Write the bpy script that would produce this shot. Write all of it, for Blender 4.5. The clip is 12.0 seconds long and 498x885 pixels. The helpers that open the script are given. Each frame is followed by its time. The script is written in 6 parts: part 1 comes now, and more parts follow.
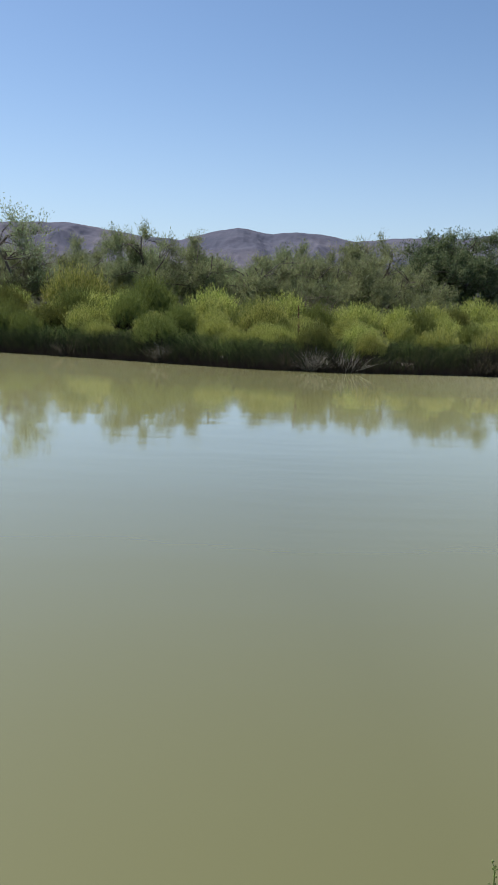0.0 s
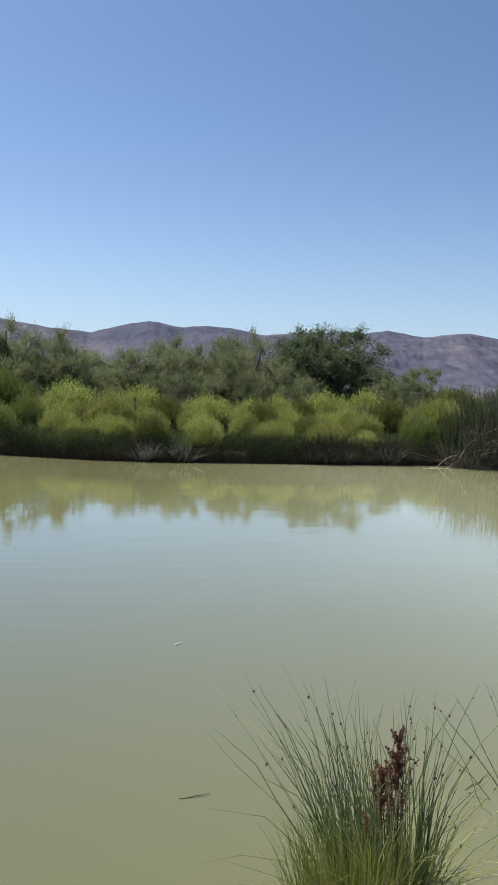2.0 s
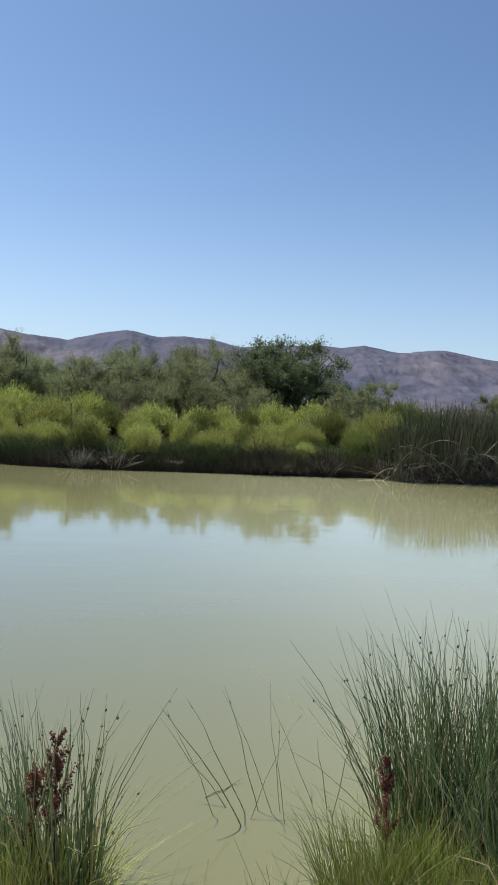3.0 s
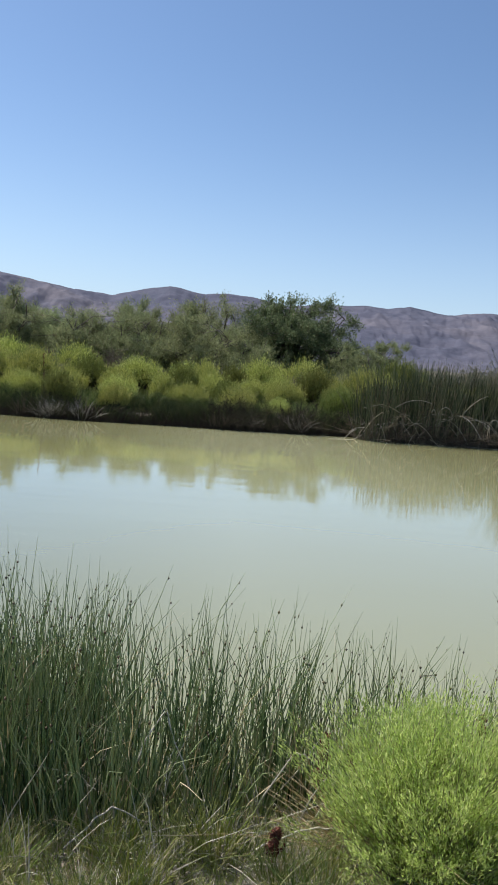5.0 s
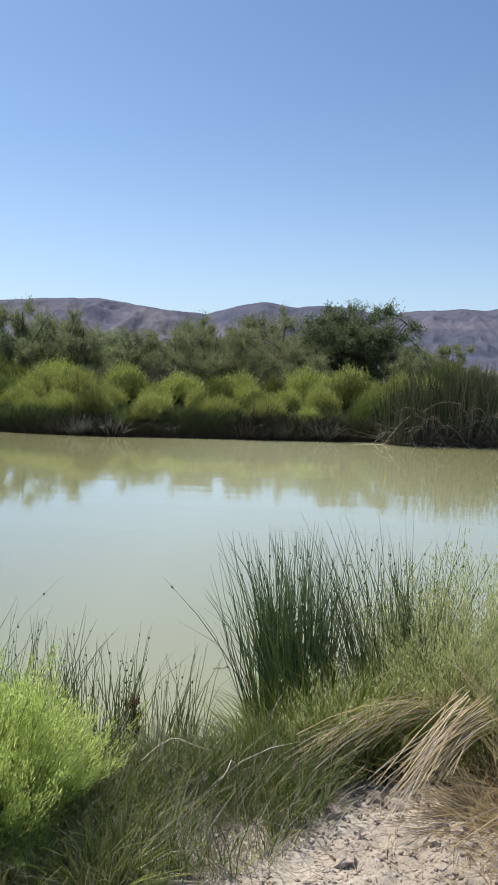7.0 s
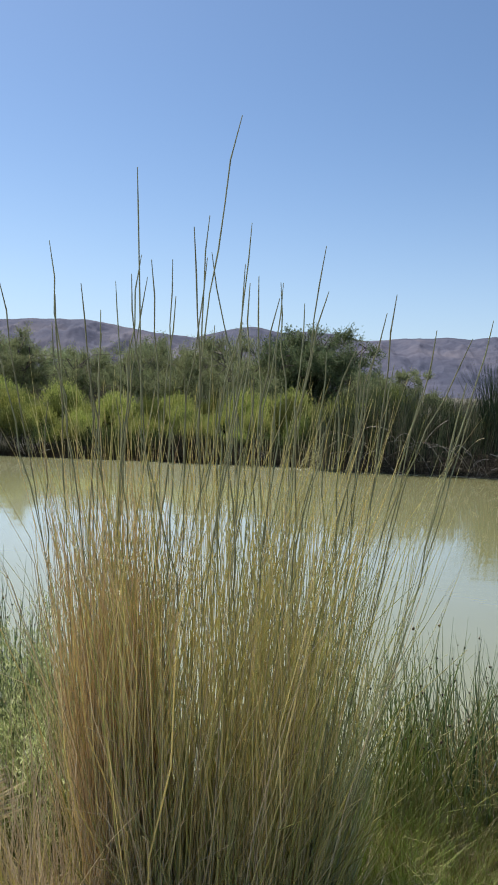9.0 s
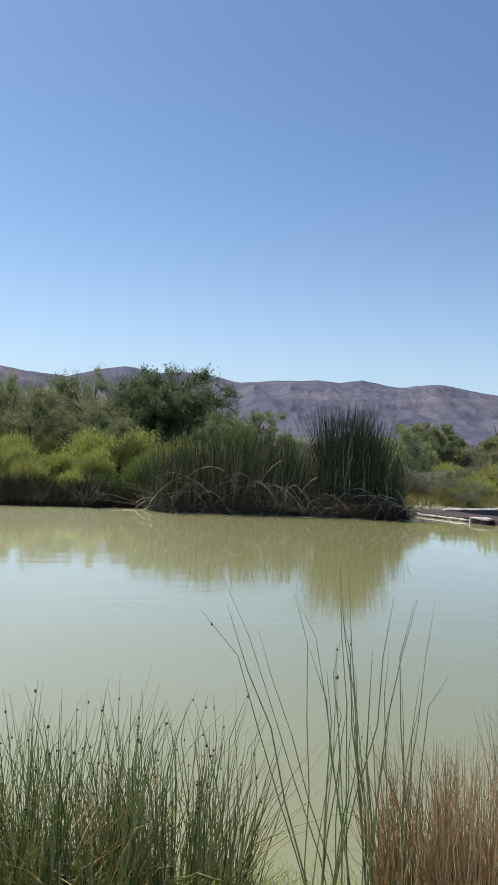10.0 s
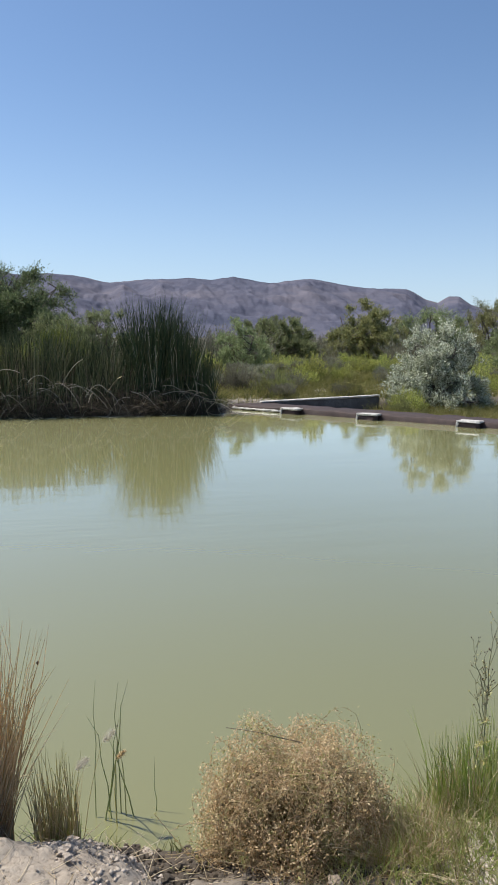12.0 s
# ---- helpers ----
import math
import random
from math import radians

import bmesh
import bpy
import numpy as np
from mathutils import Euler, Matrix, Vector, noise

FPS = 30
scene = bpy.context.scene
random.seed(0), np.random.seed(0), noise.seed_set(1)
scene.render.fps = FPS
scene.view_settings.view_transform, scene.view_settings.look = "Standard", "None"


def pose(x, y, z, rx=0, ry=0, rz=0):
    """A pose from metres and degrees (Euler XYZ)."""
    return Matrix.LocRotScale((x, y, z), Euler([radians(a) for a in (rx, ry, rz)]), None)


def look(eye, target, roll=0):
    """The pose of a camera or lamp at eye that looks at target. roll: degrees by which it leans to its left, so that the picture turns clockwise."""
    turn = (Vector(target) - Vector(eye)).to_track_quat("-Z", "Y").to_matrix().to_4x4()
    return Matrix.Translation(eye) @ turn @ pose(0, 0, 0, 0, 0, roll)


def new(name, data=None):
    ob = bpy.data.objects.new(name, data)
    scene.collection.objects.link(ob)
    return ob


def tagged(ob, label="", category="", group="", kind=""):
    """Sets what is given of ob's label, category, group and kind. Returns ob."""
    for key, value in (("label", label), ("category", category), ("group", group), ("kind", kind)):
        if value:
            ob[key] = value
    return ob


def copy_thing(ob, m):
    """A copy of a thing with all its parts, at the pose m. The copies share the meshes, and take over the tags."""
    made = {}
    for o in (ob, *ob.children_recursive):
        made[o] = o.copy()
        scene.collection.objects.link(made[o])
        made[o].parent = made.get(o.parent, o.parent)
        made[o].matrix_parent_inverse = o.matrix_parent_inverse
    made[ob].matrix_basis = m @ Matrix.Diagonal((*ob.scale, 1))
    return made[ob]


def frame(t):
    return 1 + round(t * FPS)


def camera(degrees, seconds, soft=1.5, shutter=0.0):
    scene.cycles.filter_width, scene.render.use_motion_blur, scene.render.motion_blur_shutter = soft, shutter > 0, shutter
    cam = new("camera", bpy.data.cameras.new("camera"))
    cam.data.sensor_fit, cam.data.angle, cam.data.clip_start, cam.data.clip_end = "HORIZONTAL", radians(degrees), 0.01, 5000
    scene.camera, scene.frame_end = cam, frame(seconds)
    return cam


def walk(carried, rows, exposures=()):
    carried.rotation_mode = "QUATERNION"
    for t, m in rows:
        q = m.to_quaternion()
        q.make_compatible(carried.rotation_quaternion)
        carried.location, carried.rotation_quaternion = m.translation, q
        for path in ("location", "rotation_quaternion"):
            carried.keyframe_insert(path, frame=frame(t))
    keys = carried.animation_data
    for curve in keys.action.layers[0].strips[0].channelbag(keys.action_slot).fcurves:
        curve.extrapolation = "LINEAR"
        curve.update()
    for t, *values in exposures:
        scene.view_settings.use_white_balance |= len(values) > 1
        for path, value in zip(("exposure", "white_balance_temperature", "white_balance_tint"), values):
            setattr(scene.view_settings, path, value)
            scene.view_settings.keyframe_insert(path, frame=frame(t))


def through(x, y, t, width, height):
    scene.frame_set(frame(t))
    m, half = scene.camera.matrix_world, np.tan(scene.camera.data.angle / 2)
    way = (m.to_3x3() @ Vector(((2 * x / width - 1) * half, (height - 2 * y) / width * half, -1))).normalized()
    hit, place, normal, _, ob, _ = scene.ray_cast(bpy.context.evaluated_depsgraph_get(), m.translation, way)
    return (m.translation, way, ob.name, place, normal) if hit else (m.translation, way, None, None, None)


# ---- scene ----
cam = camera(36.2, 12.0, 1.8)
PATH = [
    (0, (0.149, 0.549, 1.869), (0.166, 2.516, 1.503), 2.0),
    (0.5, (0.742, 0.593, 1.885), (0.786, 2.552, 1.486), 1.7),
    (1, (1.311, 0.554, 1.905), (1.357, 2.509, 1.487), 1.0),
    (1.5, (1.936, 0.322, 1.937), (2.057, 2.3, 1.667), 0.3),
    (2, (2.354, 0.145, 1.979), (2.59, 2.127, 1.853), 1.9),
    (2.5, (2.938, 0.106, 1.955), (3.26, 2.078, 1.887), 3.0),
    (4.5, (5.058, -0.14, 2.003), (5.225, 1.84, 1.774), 4.1),
    (5, (5.623, -0.138, 1.973), (5.819, 1.841, 1.767), 4.6),
    (5.5, (6.175, -0.411, 2.017), (6.261, 1.579, 1.847), 3.6),
    (6, (6.736, -0.321, 2.021), (6.722, 1.672, 1.852), 2.2),
    (6.5, (7.329, -0.33, 2.038), (7.365, 1.664, 1.879), 1.8),
    (6.7, (7.489, -0.378, 2.026), (7.495, 1.615, 1.85), 1.7),
    (8.4, (8.863, 0.118, 1.947), (8.588, 2.086, 1.744), 2.6),
    (8.5, (8.960, 0.17, 1.955), (8.712, 2.143, 1.753), 2.3),
    (8.8, (9.290, 0.33, 1.98), (9.200, 2.321, 1.814), 2.4),
    (9, (9.510, 0.37, 1.985), (9.479, 2.366, 1.863), 2.7),
    (9.5, (10.09, 0.455, 2.008), (10.173, 2.453, 1.981), 2.3),
    (10, (10.623, 0.61, 2.028), (10.913, 2.589, 2.027), 2.9),
    (10.5, (11.136, 0.746, 1.992), (11.529, 2.706, 1.922), 3.8),
    (11, (11.678, 0.876, 1.966), (12.146, 2.816, 1.831), 3.5),
    (11.5, (12.187, 0.713, 1.934), (12.739, 2.627, 1.754), 2.6),
    (12, (12.667, 0.716, 1.979), (13.271, 2.605, 1.726), 0.5),
]
EXPOSURES = [(0, 0.25), (0.5, 0.24), (1, 0.33), (1.5, 0.26), (2.5, 0.29), (4.5, 0.36), (6.5, 0.36), (9, 0.36), (10.5, 0.36), (12, 0.36)]
walk(cam, [(t, look(e, g, r)) for t, e, g, r in PATH], EXPOSURES)


# ---- world, sun, exposure ----
SUN_AZIMUTH, SUN_HEIGHT = math.atan2(-0.77, 0.64), radians(57)
world = bpy.data.worlds.new("sky")
scene.world = world
world.use_nodes = True
wn = world.node_tree.nodes
sky = wn.new("ShaderNodeTexSky")
sky.sky_type = "NISHITA"
sky.sun_disc = False
sky.sun_elevation = SUN_HEIGHT
sky.sun_rotation = SUN_AZIMUTH
sky.altitude = 1300
sky.air_density = 1.0
sky.dust_density = 1.8
sky.ozone_density = 3.0
wn["Background"].inputs["Strength"].default_value = 0.104
tint = wn.new("ShaderNodeMix")
tint.data_type, tint.blend_type = "RGBA", "MULTIPLY"
tint.inputs["Factor"].default_value = 1.0
tint.inputs["B"].default_value = (0.915, 1.0, 1.05, 1)
world.node_tree.links.new(sky.outputs["Color"], tint.inputs["A"])
# desert haze whitening the sky towards the horizon
way = wn.new("ShaderNodeTexCoord")
split = wn.new("ShaderNodeSeparateXYZ")
world.node_tree.links.new(way.outputs["Generated"], split.inputs["Vector"])
low = wn.new("ShaderNodeMapRange")
low.inputs["From Min"].default_value, low.inputs["From Max"].default_value = 0.0, 0.45
low.inputs["To Min"].default_value, low.inputs["To Max"].default_value = 1.0, 0.0
world.node_tree.links.new(split.outputs["Z"], low.inputs["Value"])
fade = wn.new("ShaderNodeMath")
fade.operation = "POWER"
fade.inputs[1].default_value = 3.0
world.node_tree.links.new(low.outputs["Result"], fade.inputs[0])
amount = wn.new("ShaderNodeMath")
amount.operation = "MULTIPLY"
amount.inputs[1].default_value = 0.8
world.node_tree.links.new(fade.outputs["Value"], amount.inputs[0])
haze = wn.new("ShaderNodeMix")
haze.data_type = "RGBA"
haze.inputs["B"].default_value = (4.7, 5.7, 6.9, 1)
world.node_tree.links.new(amount.outputs["Value"], haze.inputs["Factor"])
world.node_tree.links.new(tint.outputs["Result"], haze.inputs["A"])
world.node_tree.links.new(haze.outputs["Result"], wn["Background"].inputs["Color"])

sun_data = bpy.data.lights.new("sun", "SUN")
sun_data.energy, sun_data.angle, sun_data.color = 5.0, radians(0.53), (1.0, 0.95, 0.87)
sun = new("sun", sun_data)
sun.matrix_world = look((0, 0, 60), (0.77 * math.cos(SUN_HEIGHT), -0.64 * math.cos(SUN_HEIGHT), 60 - math.sin(SUN_HEIGHT)))


# ---- materials ----
def shader(name):
    mat = bpy.data.materials.new(name)
    mat.use_nodes = True
    nt = mat.node_tree
    return mat, nt.nodes, nt.links, nt.nodes["Principled BSDF"]


def ramp(nodes, stops):
    r = nodes.new("ShaderNodeValToRGB").color_ramp
    while len(r.elements) < len(stops):
        r.elements.new(0.5)
    for e, (p, c) in zip(r.elements, stops):
        e.position, e.color = p, (*c, 1)
    return nodes[-1]


def noise_node(nodes, links, scale, detail=4, rough=0.55, vector=None):
    n = nodes.new("ShaderNodeTexNoise")
    n.inputs["Scale"].default_value, n.inputs["Detail"].default_value = scale, detail
    n.inputs["Roughness"].default_value = rough
    if vector is not None:
        links.new(vector, n.inputs["Vector"])
    return n


def bump(nodes, links, height, strength, distance, normal=None):
    b = nodes.new("ShaderNodeBump")
    b.inputs["Strength"].default_value, b.inputs["Distance"].default_value = strength, distance
    links.new(height, b.inputs["Height"])
    if normal is not None:
        links.new(normal, b.inputs["Normal"])
    return b


def plant(name, colours, through=0.35, rough=0.55, hue=0.03, value=0.25, gloss=0.35):
    """Leaves or stems: colour varies from piece to piece and from plant to plant, and light passes through."""
    mat, nodes, links, p = shader(name)
    geo = nodes.new("ShaderNodeNewGeometry")
    info = nodes.new("ShaderNodeObjectInfo")
    n = len(colours)
    r = ramp(nodes, [(i / max(1, n - 1), c) for i, c in enumerate(colours)])
    links.new(geo.outputs["Random Per Island"], r.inputs["Fac"])
    hsv = nodes.new("ShaderNodeHueSaturation")
    for out, lo, hi in (("Hue", 0.5 - hue, 0.5 + hue), ("Value", 1 - value, 1 + value)):
        m = nodes.new("ShaderNodeMapRange")
        m.inputs["To Min"].default_value, m.inputs["To Max"].default_value = lo, hi
        links.new(info.outputs["Random"], m.inputs["Value"])
        links.new(m.outputs["Result"], hsv.inputs[out])
    links.new(r.outputs["Color"], hsv.inputs["Color"])
    links.new(hsv.outputs["Color"], p.inputs["Base Color"])
    p.inputs["Roughness"].default_value = rough
    p.inputs["Specular IOR Level"].default_value = gloss
    if through > 0:
        t = nodes.new("ShaderNodeBsdfTranslucent")
        links.new(hsv.outputs["Color"], t.inputs["Color"])
        mix = nodes.new("ShaderNodeMixShader")
        mix.inputs["Fac"].default_value = through
        links.new(p.outputs["BSDF"], mix.inputs[1])
        links.new(t.outputs["BSDF"], mix.inputs[2])
        links.new(mix.outputs["Shader"], nodes["Material Output"].inputs["Surface"])
    return mat


M_BROOM = plant("rabbitbrush_green", [(0.175, 0.22, 0.06), (0.335, 0.375, 0.09), (0.48, 0.50, 0.145), (0.62, 0.60, 0.215)], 0.22, hue=0.012, value=0.20, gloss=0.12)
M_BROOM_DARK = plant("dark_brush_green", [(0.12, 0.15, 0.04), (0.19, 0.22, 0.06), (0.29, 0.31, 0.09)], 0.2, hue=0.015, value=0.2, gloss=0.12)
M_BROOM_NEAR = plant("fresh_broom_green", [(0.31, 0.40, 0.09), (0.43, 0.53, 0.13), (0.55, 0.63, 0.20), (0.63, 0.65, 0.28)], 0.55, hue=0.01, value=0.08)
M_BROOM_PALE = plant("broom_sage_green", [(0.30, 0.35, 0.13), (0.43, 0.47, 0.19), (0.56, 0.58, 0.28), (0.66, 0.63, 0.38)], 0.45, 0.5, hue=0.012, value=0.12)
M_SAGE = plant("grey_sage", [(0.16, 0.165, 0.115), (0.23, 0.23, 0.16), (0.32, 0.305, 0.22)], 0.35, hue=0.02, gloss=0.12)
M_TREE = plant("tamarisk_leaf", [(0.15, 0.185, 0.085), (0.225, 0.265, 0.125), (0.33, 0.36, 0.19)], 0.45, hue=0.015, value=0.2, gloss=0.12)
M_TREE_DARK = plant("willow_leaf", [(0.085, 0.125, 0.06), (0.14, 0.19, 0.09), (0.23, 0.285, 0.145)], 0.42, hue=0.01, value=0.12, gloss=0.12)
M_OLIVE = plant("yellow_olive_leaf", [(0.16, 0.18, 0.075), (0.25, 0.265, 0.11), (0.37, 0.36, 0.16)], 0.45, hue=0.01, value=0.12, gloss=0.12)
M_MEADOW = plant("meadow_grass", [(0.22, 0.23, 0.08), (0.32, 0.32, 0.10), (0.42, 0.40, 0.15), (0.50, 0.45, 0.20)], 0.4, 0.5, hue=0.015, value=0.1, gloss=0.12)
M_SCRUB = plant("scrub_olive", [(0.15, 0.16, 0.07), (0.24, 0.25, 0.09), (0.34, 0.33, 0.13)], 0.35, hue=0.03, value=0.3, gloss=0.12)
M_SILVER = plant("silver_leaf", [(0.15, 0.18, 0.10), (0.33, 0.355, 0.24), (0.56, 0.58, 0.45), (0.72, 0.73, 0.61)], 0.3, 0.4, hue=0.01, value=0.08)
M_RUSH = plant("rush_green", [(0.06, 0.10, 0.045), (0.145, 0.22, 0.09), (0.27, 0.355, 0.165), (0.48, 0.50, 0.29), (0.17, 0.25, 0.105)], 0.42, 0.32, hue=0.012, value=0.12, gloss=0.6)
M_BULRUSH = plant("bulrush_green", [(0.034, 0.056, 0.036), (0.055, 0.085, 0.045), (0.085, 0.12, 0.058), (0.16, 0.155, 0.09)], 0.25, 0.4, hue=0.012, value=0.15, gloss=0.12)
M_BULRUSH_LIGHT = plant("young_bulrush_green", [(0.03, 0.042, 0.026), (0.065, 0.085, 0.045), (0.115, 0.14, 0.072), (0.20, 0.215, 0.115), (0.36, 0.33, 0.21)], 0.25, 0.4, hue=0.012, value=0.15, gloss=0.12)
M_STRAW = plant("dry_straw", [(0.52, 0.42, 0.27), (0.68, 0.57, 0.38), (0.82, 0.72, 0.53), (0.58, 0.48, 0.30)], 0.42, 0.45, hue=0.01, value=0.12)
M_RYE_DRY = plant("bleached_rye_stem", [(0.58, 0.42, 0.22), (0.70, 0.54, 0.30), (0.80, 0.66, 0.42), (0.50, 0.43, 0.22)], 0.5, 0.5, hue=0.008, value=0.1)
M_TURF = plant("bank_turf_green", [(0.14, 0.20, 0.06), (0.23, 0.31, 0.10), (0.36, 0.43, 0.16), (0.56, 0.53, 0.30)], 0.45, 0.5, hue=0.015, value=0.1)
M_FAR_REED = plant("far_sedge_green", [(0.08, 0.125, 0.035), (0.15, 0.21, 0.055), (0.27, 0.32, 0.09), (0.42, 0.42, 0.17)], 0.35, 0.5, hue=0.015, value=0.1, gloss=0.12)
M_RUST = plant("rusty_dry_grass", [(0.42, 0.28, 0.14), (0.60, 0.43, 0.235), (0.77, 0.62, 0.42), (0.34, 0.32, 0.145)], 0.42, 0.5, hue=0.008, value=0.1)
M_SPROUT = plant("sprout_green", [(0.12, 0.17, 0.05), (0.18, 0.24, 0.07), (0.26, 0.31, 0.11)], 0.3, 0.5, hue=0.01, value=0.1)
M_BANK = plant("bank_grass_dry", [(0.28, 0.305, 0.09), (0.42, 0.41, 0.15), (0.56, 0.50, 0.26), (0.62, 0.54, 0.34)], 0.42, 0.5, hue=0.015, value=0.1)
M_RYE = plant("wild_rye_stem", [(0.53, 0.52, 0.20), (0.70, 0.62, 0.29), (0.84, 0.75, 0.44), (0.43, 0.44, 0.16), (0.62, 0.50, 0.22)], 0.5, 0.45, hue=0.008, value=0.1)
M_RYE_GREEN = plant("green_rye_stem", [(0.36, 0.40, 0.18), (0.52, 0.53, 0.28), (0.72, 0.69, 0.44), (0.42, 0.41, 0.18)], 0.45, 0.45, hue=0.01, value=0.1)
M_SPIKE = plant("rye_spike", [(0.14, 0.16, 0.085), (0.23, 0.24, 0.13), (0.34, 0.33, 0.19)], 0.3, 0.5, hue=0.008, value=0.2)
M_DEAD = plant("bleached_dead_stem", [(0.40, 0.36, 0.29), (0.56, 0.51, 0.42), (0.70, 0.66, 0.56)], 0.2, 0.55, hue=0.008, value=0.1)
M_TWIG = plant("grey_brown_twig", [(0.11, 0.085, 0.055), (0.17, 0.135, 0.095), (0.23, 0.195, 0.15)], 0.0, 0.75, hue=0.01, value=0.15, gloss=0.12)
M_GRASS = plant("bank_grass", [(0.26, 0.335, 0.085), (0.38, 0.46, 0.125), (0.52, 0.565, 0.21), (0.66, 0.62, 0.36)], 0.52, 0.5, hue=0.015, value=0.1)
M_ROOT = plant("shade_dark_root", [(0.03, 0.022, 0.016), (0.055, 0.042, 0.03), (0.09, 0.075, 0.05)], 0.0, 0.8, hue=0.01, value=0.15, gloss=0.12)
# Wood colour with the shade inside the brush mixed in.
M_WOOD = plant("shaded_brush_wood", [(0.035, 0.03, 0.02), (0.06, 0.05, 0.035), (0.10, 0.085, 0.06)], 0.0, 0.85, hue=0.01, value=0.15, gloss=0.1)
M_SEDGE = plant("dark_sedge", [(0.07, 0.10, 0.025), (0.11, 0.15, 0.035), (0.18, 0.20, 0.05), (0.26, 0.23, 0.10)], 0.35, 0.5, hue=0.015, value=0.1, gloss=0.12)
M_WEED = plant("weed_stem", [(0.13, 0.13, 0.07), (0.20, 0.20, 0.11), (0.30, 0.27, 0.16)], 0.1, 0.6, hue=0.01, value=0.1)
M_FRINGE = plant("shade_dark_fringe_sedge", [(0.025, 0.042, 0.018), (0.045, 0.068, 0.026), (0.08, 0.10, 0.035), (0.15, 0.15, 0.06)], 0.25, 0.55, hue=0.015, value=0.1, gloss=0.12)
M_DOCK = plant("dock_seed", [(0.06, 0.020, 0.012), (0.12, 0.035, 0.02), (0.22, 0.075, 0.04)], 0.15, 0.6, hue=0.008, value=0.2)
M_SEED = plant("dark_seed", [(0.06, 0.045, 0.025), (0.10, 0.07, 0.035), (0.15, 0.11, 0.06)], 0.0, 0.6)
M_TUMBLE = plant("tumbleweed_tan", [(0.45, 0.31, 0.16), (0.61, 0.44, 0.245), (0.75, 0.59, 0.38), (0.38, 0.32, 0.145)], 0.36, 0.6, hue=0.008, value=0.12)
M_TUMBLE_DARK = plant("tumbleweed_brown", [(0.16, 0.115, 0.06), (0.26, 0.19, 0.10), (0.36, 0.28, 0.15)], 0.2, 0.7, hue=0.006, value=0.1)


def bark():
    mat, nodes, links, p = shader("rough_bark")
    co = nodes.new("ShaderNodeTexCoord")
    n = noise_node(nodes, links, 14, 6, 0.65, co.outputs["Object"])
    r = ramp(nodes, [(0.3, (0.045, 0.035, 0.028)), (0.7, (0.15, 0.125, 0.10))])
    links.new(n.outputs["Fac"], r.inputs["Fac"])
    links.new(r.outputs["Color"], p.inputs["Base Color"])
    links.new(bump(nodes, links, n.outputs["Fac"], 0.7, 0.02).outputs["Normal"], p.inputs["Normal"])
    p.inputs["Roughness"].default_value = 0.9
    return mat


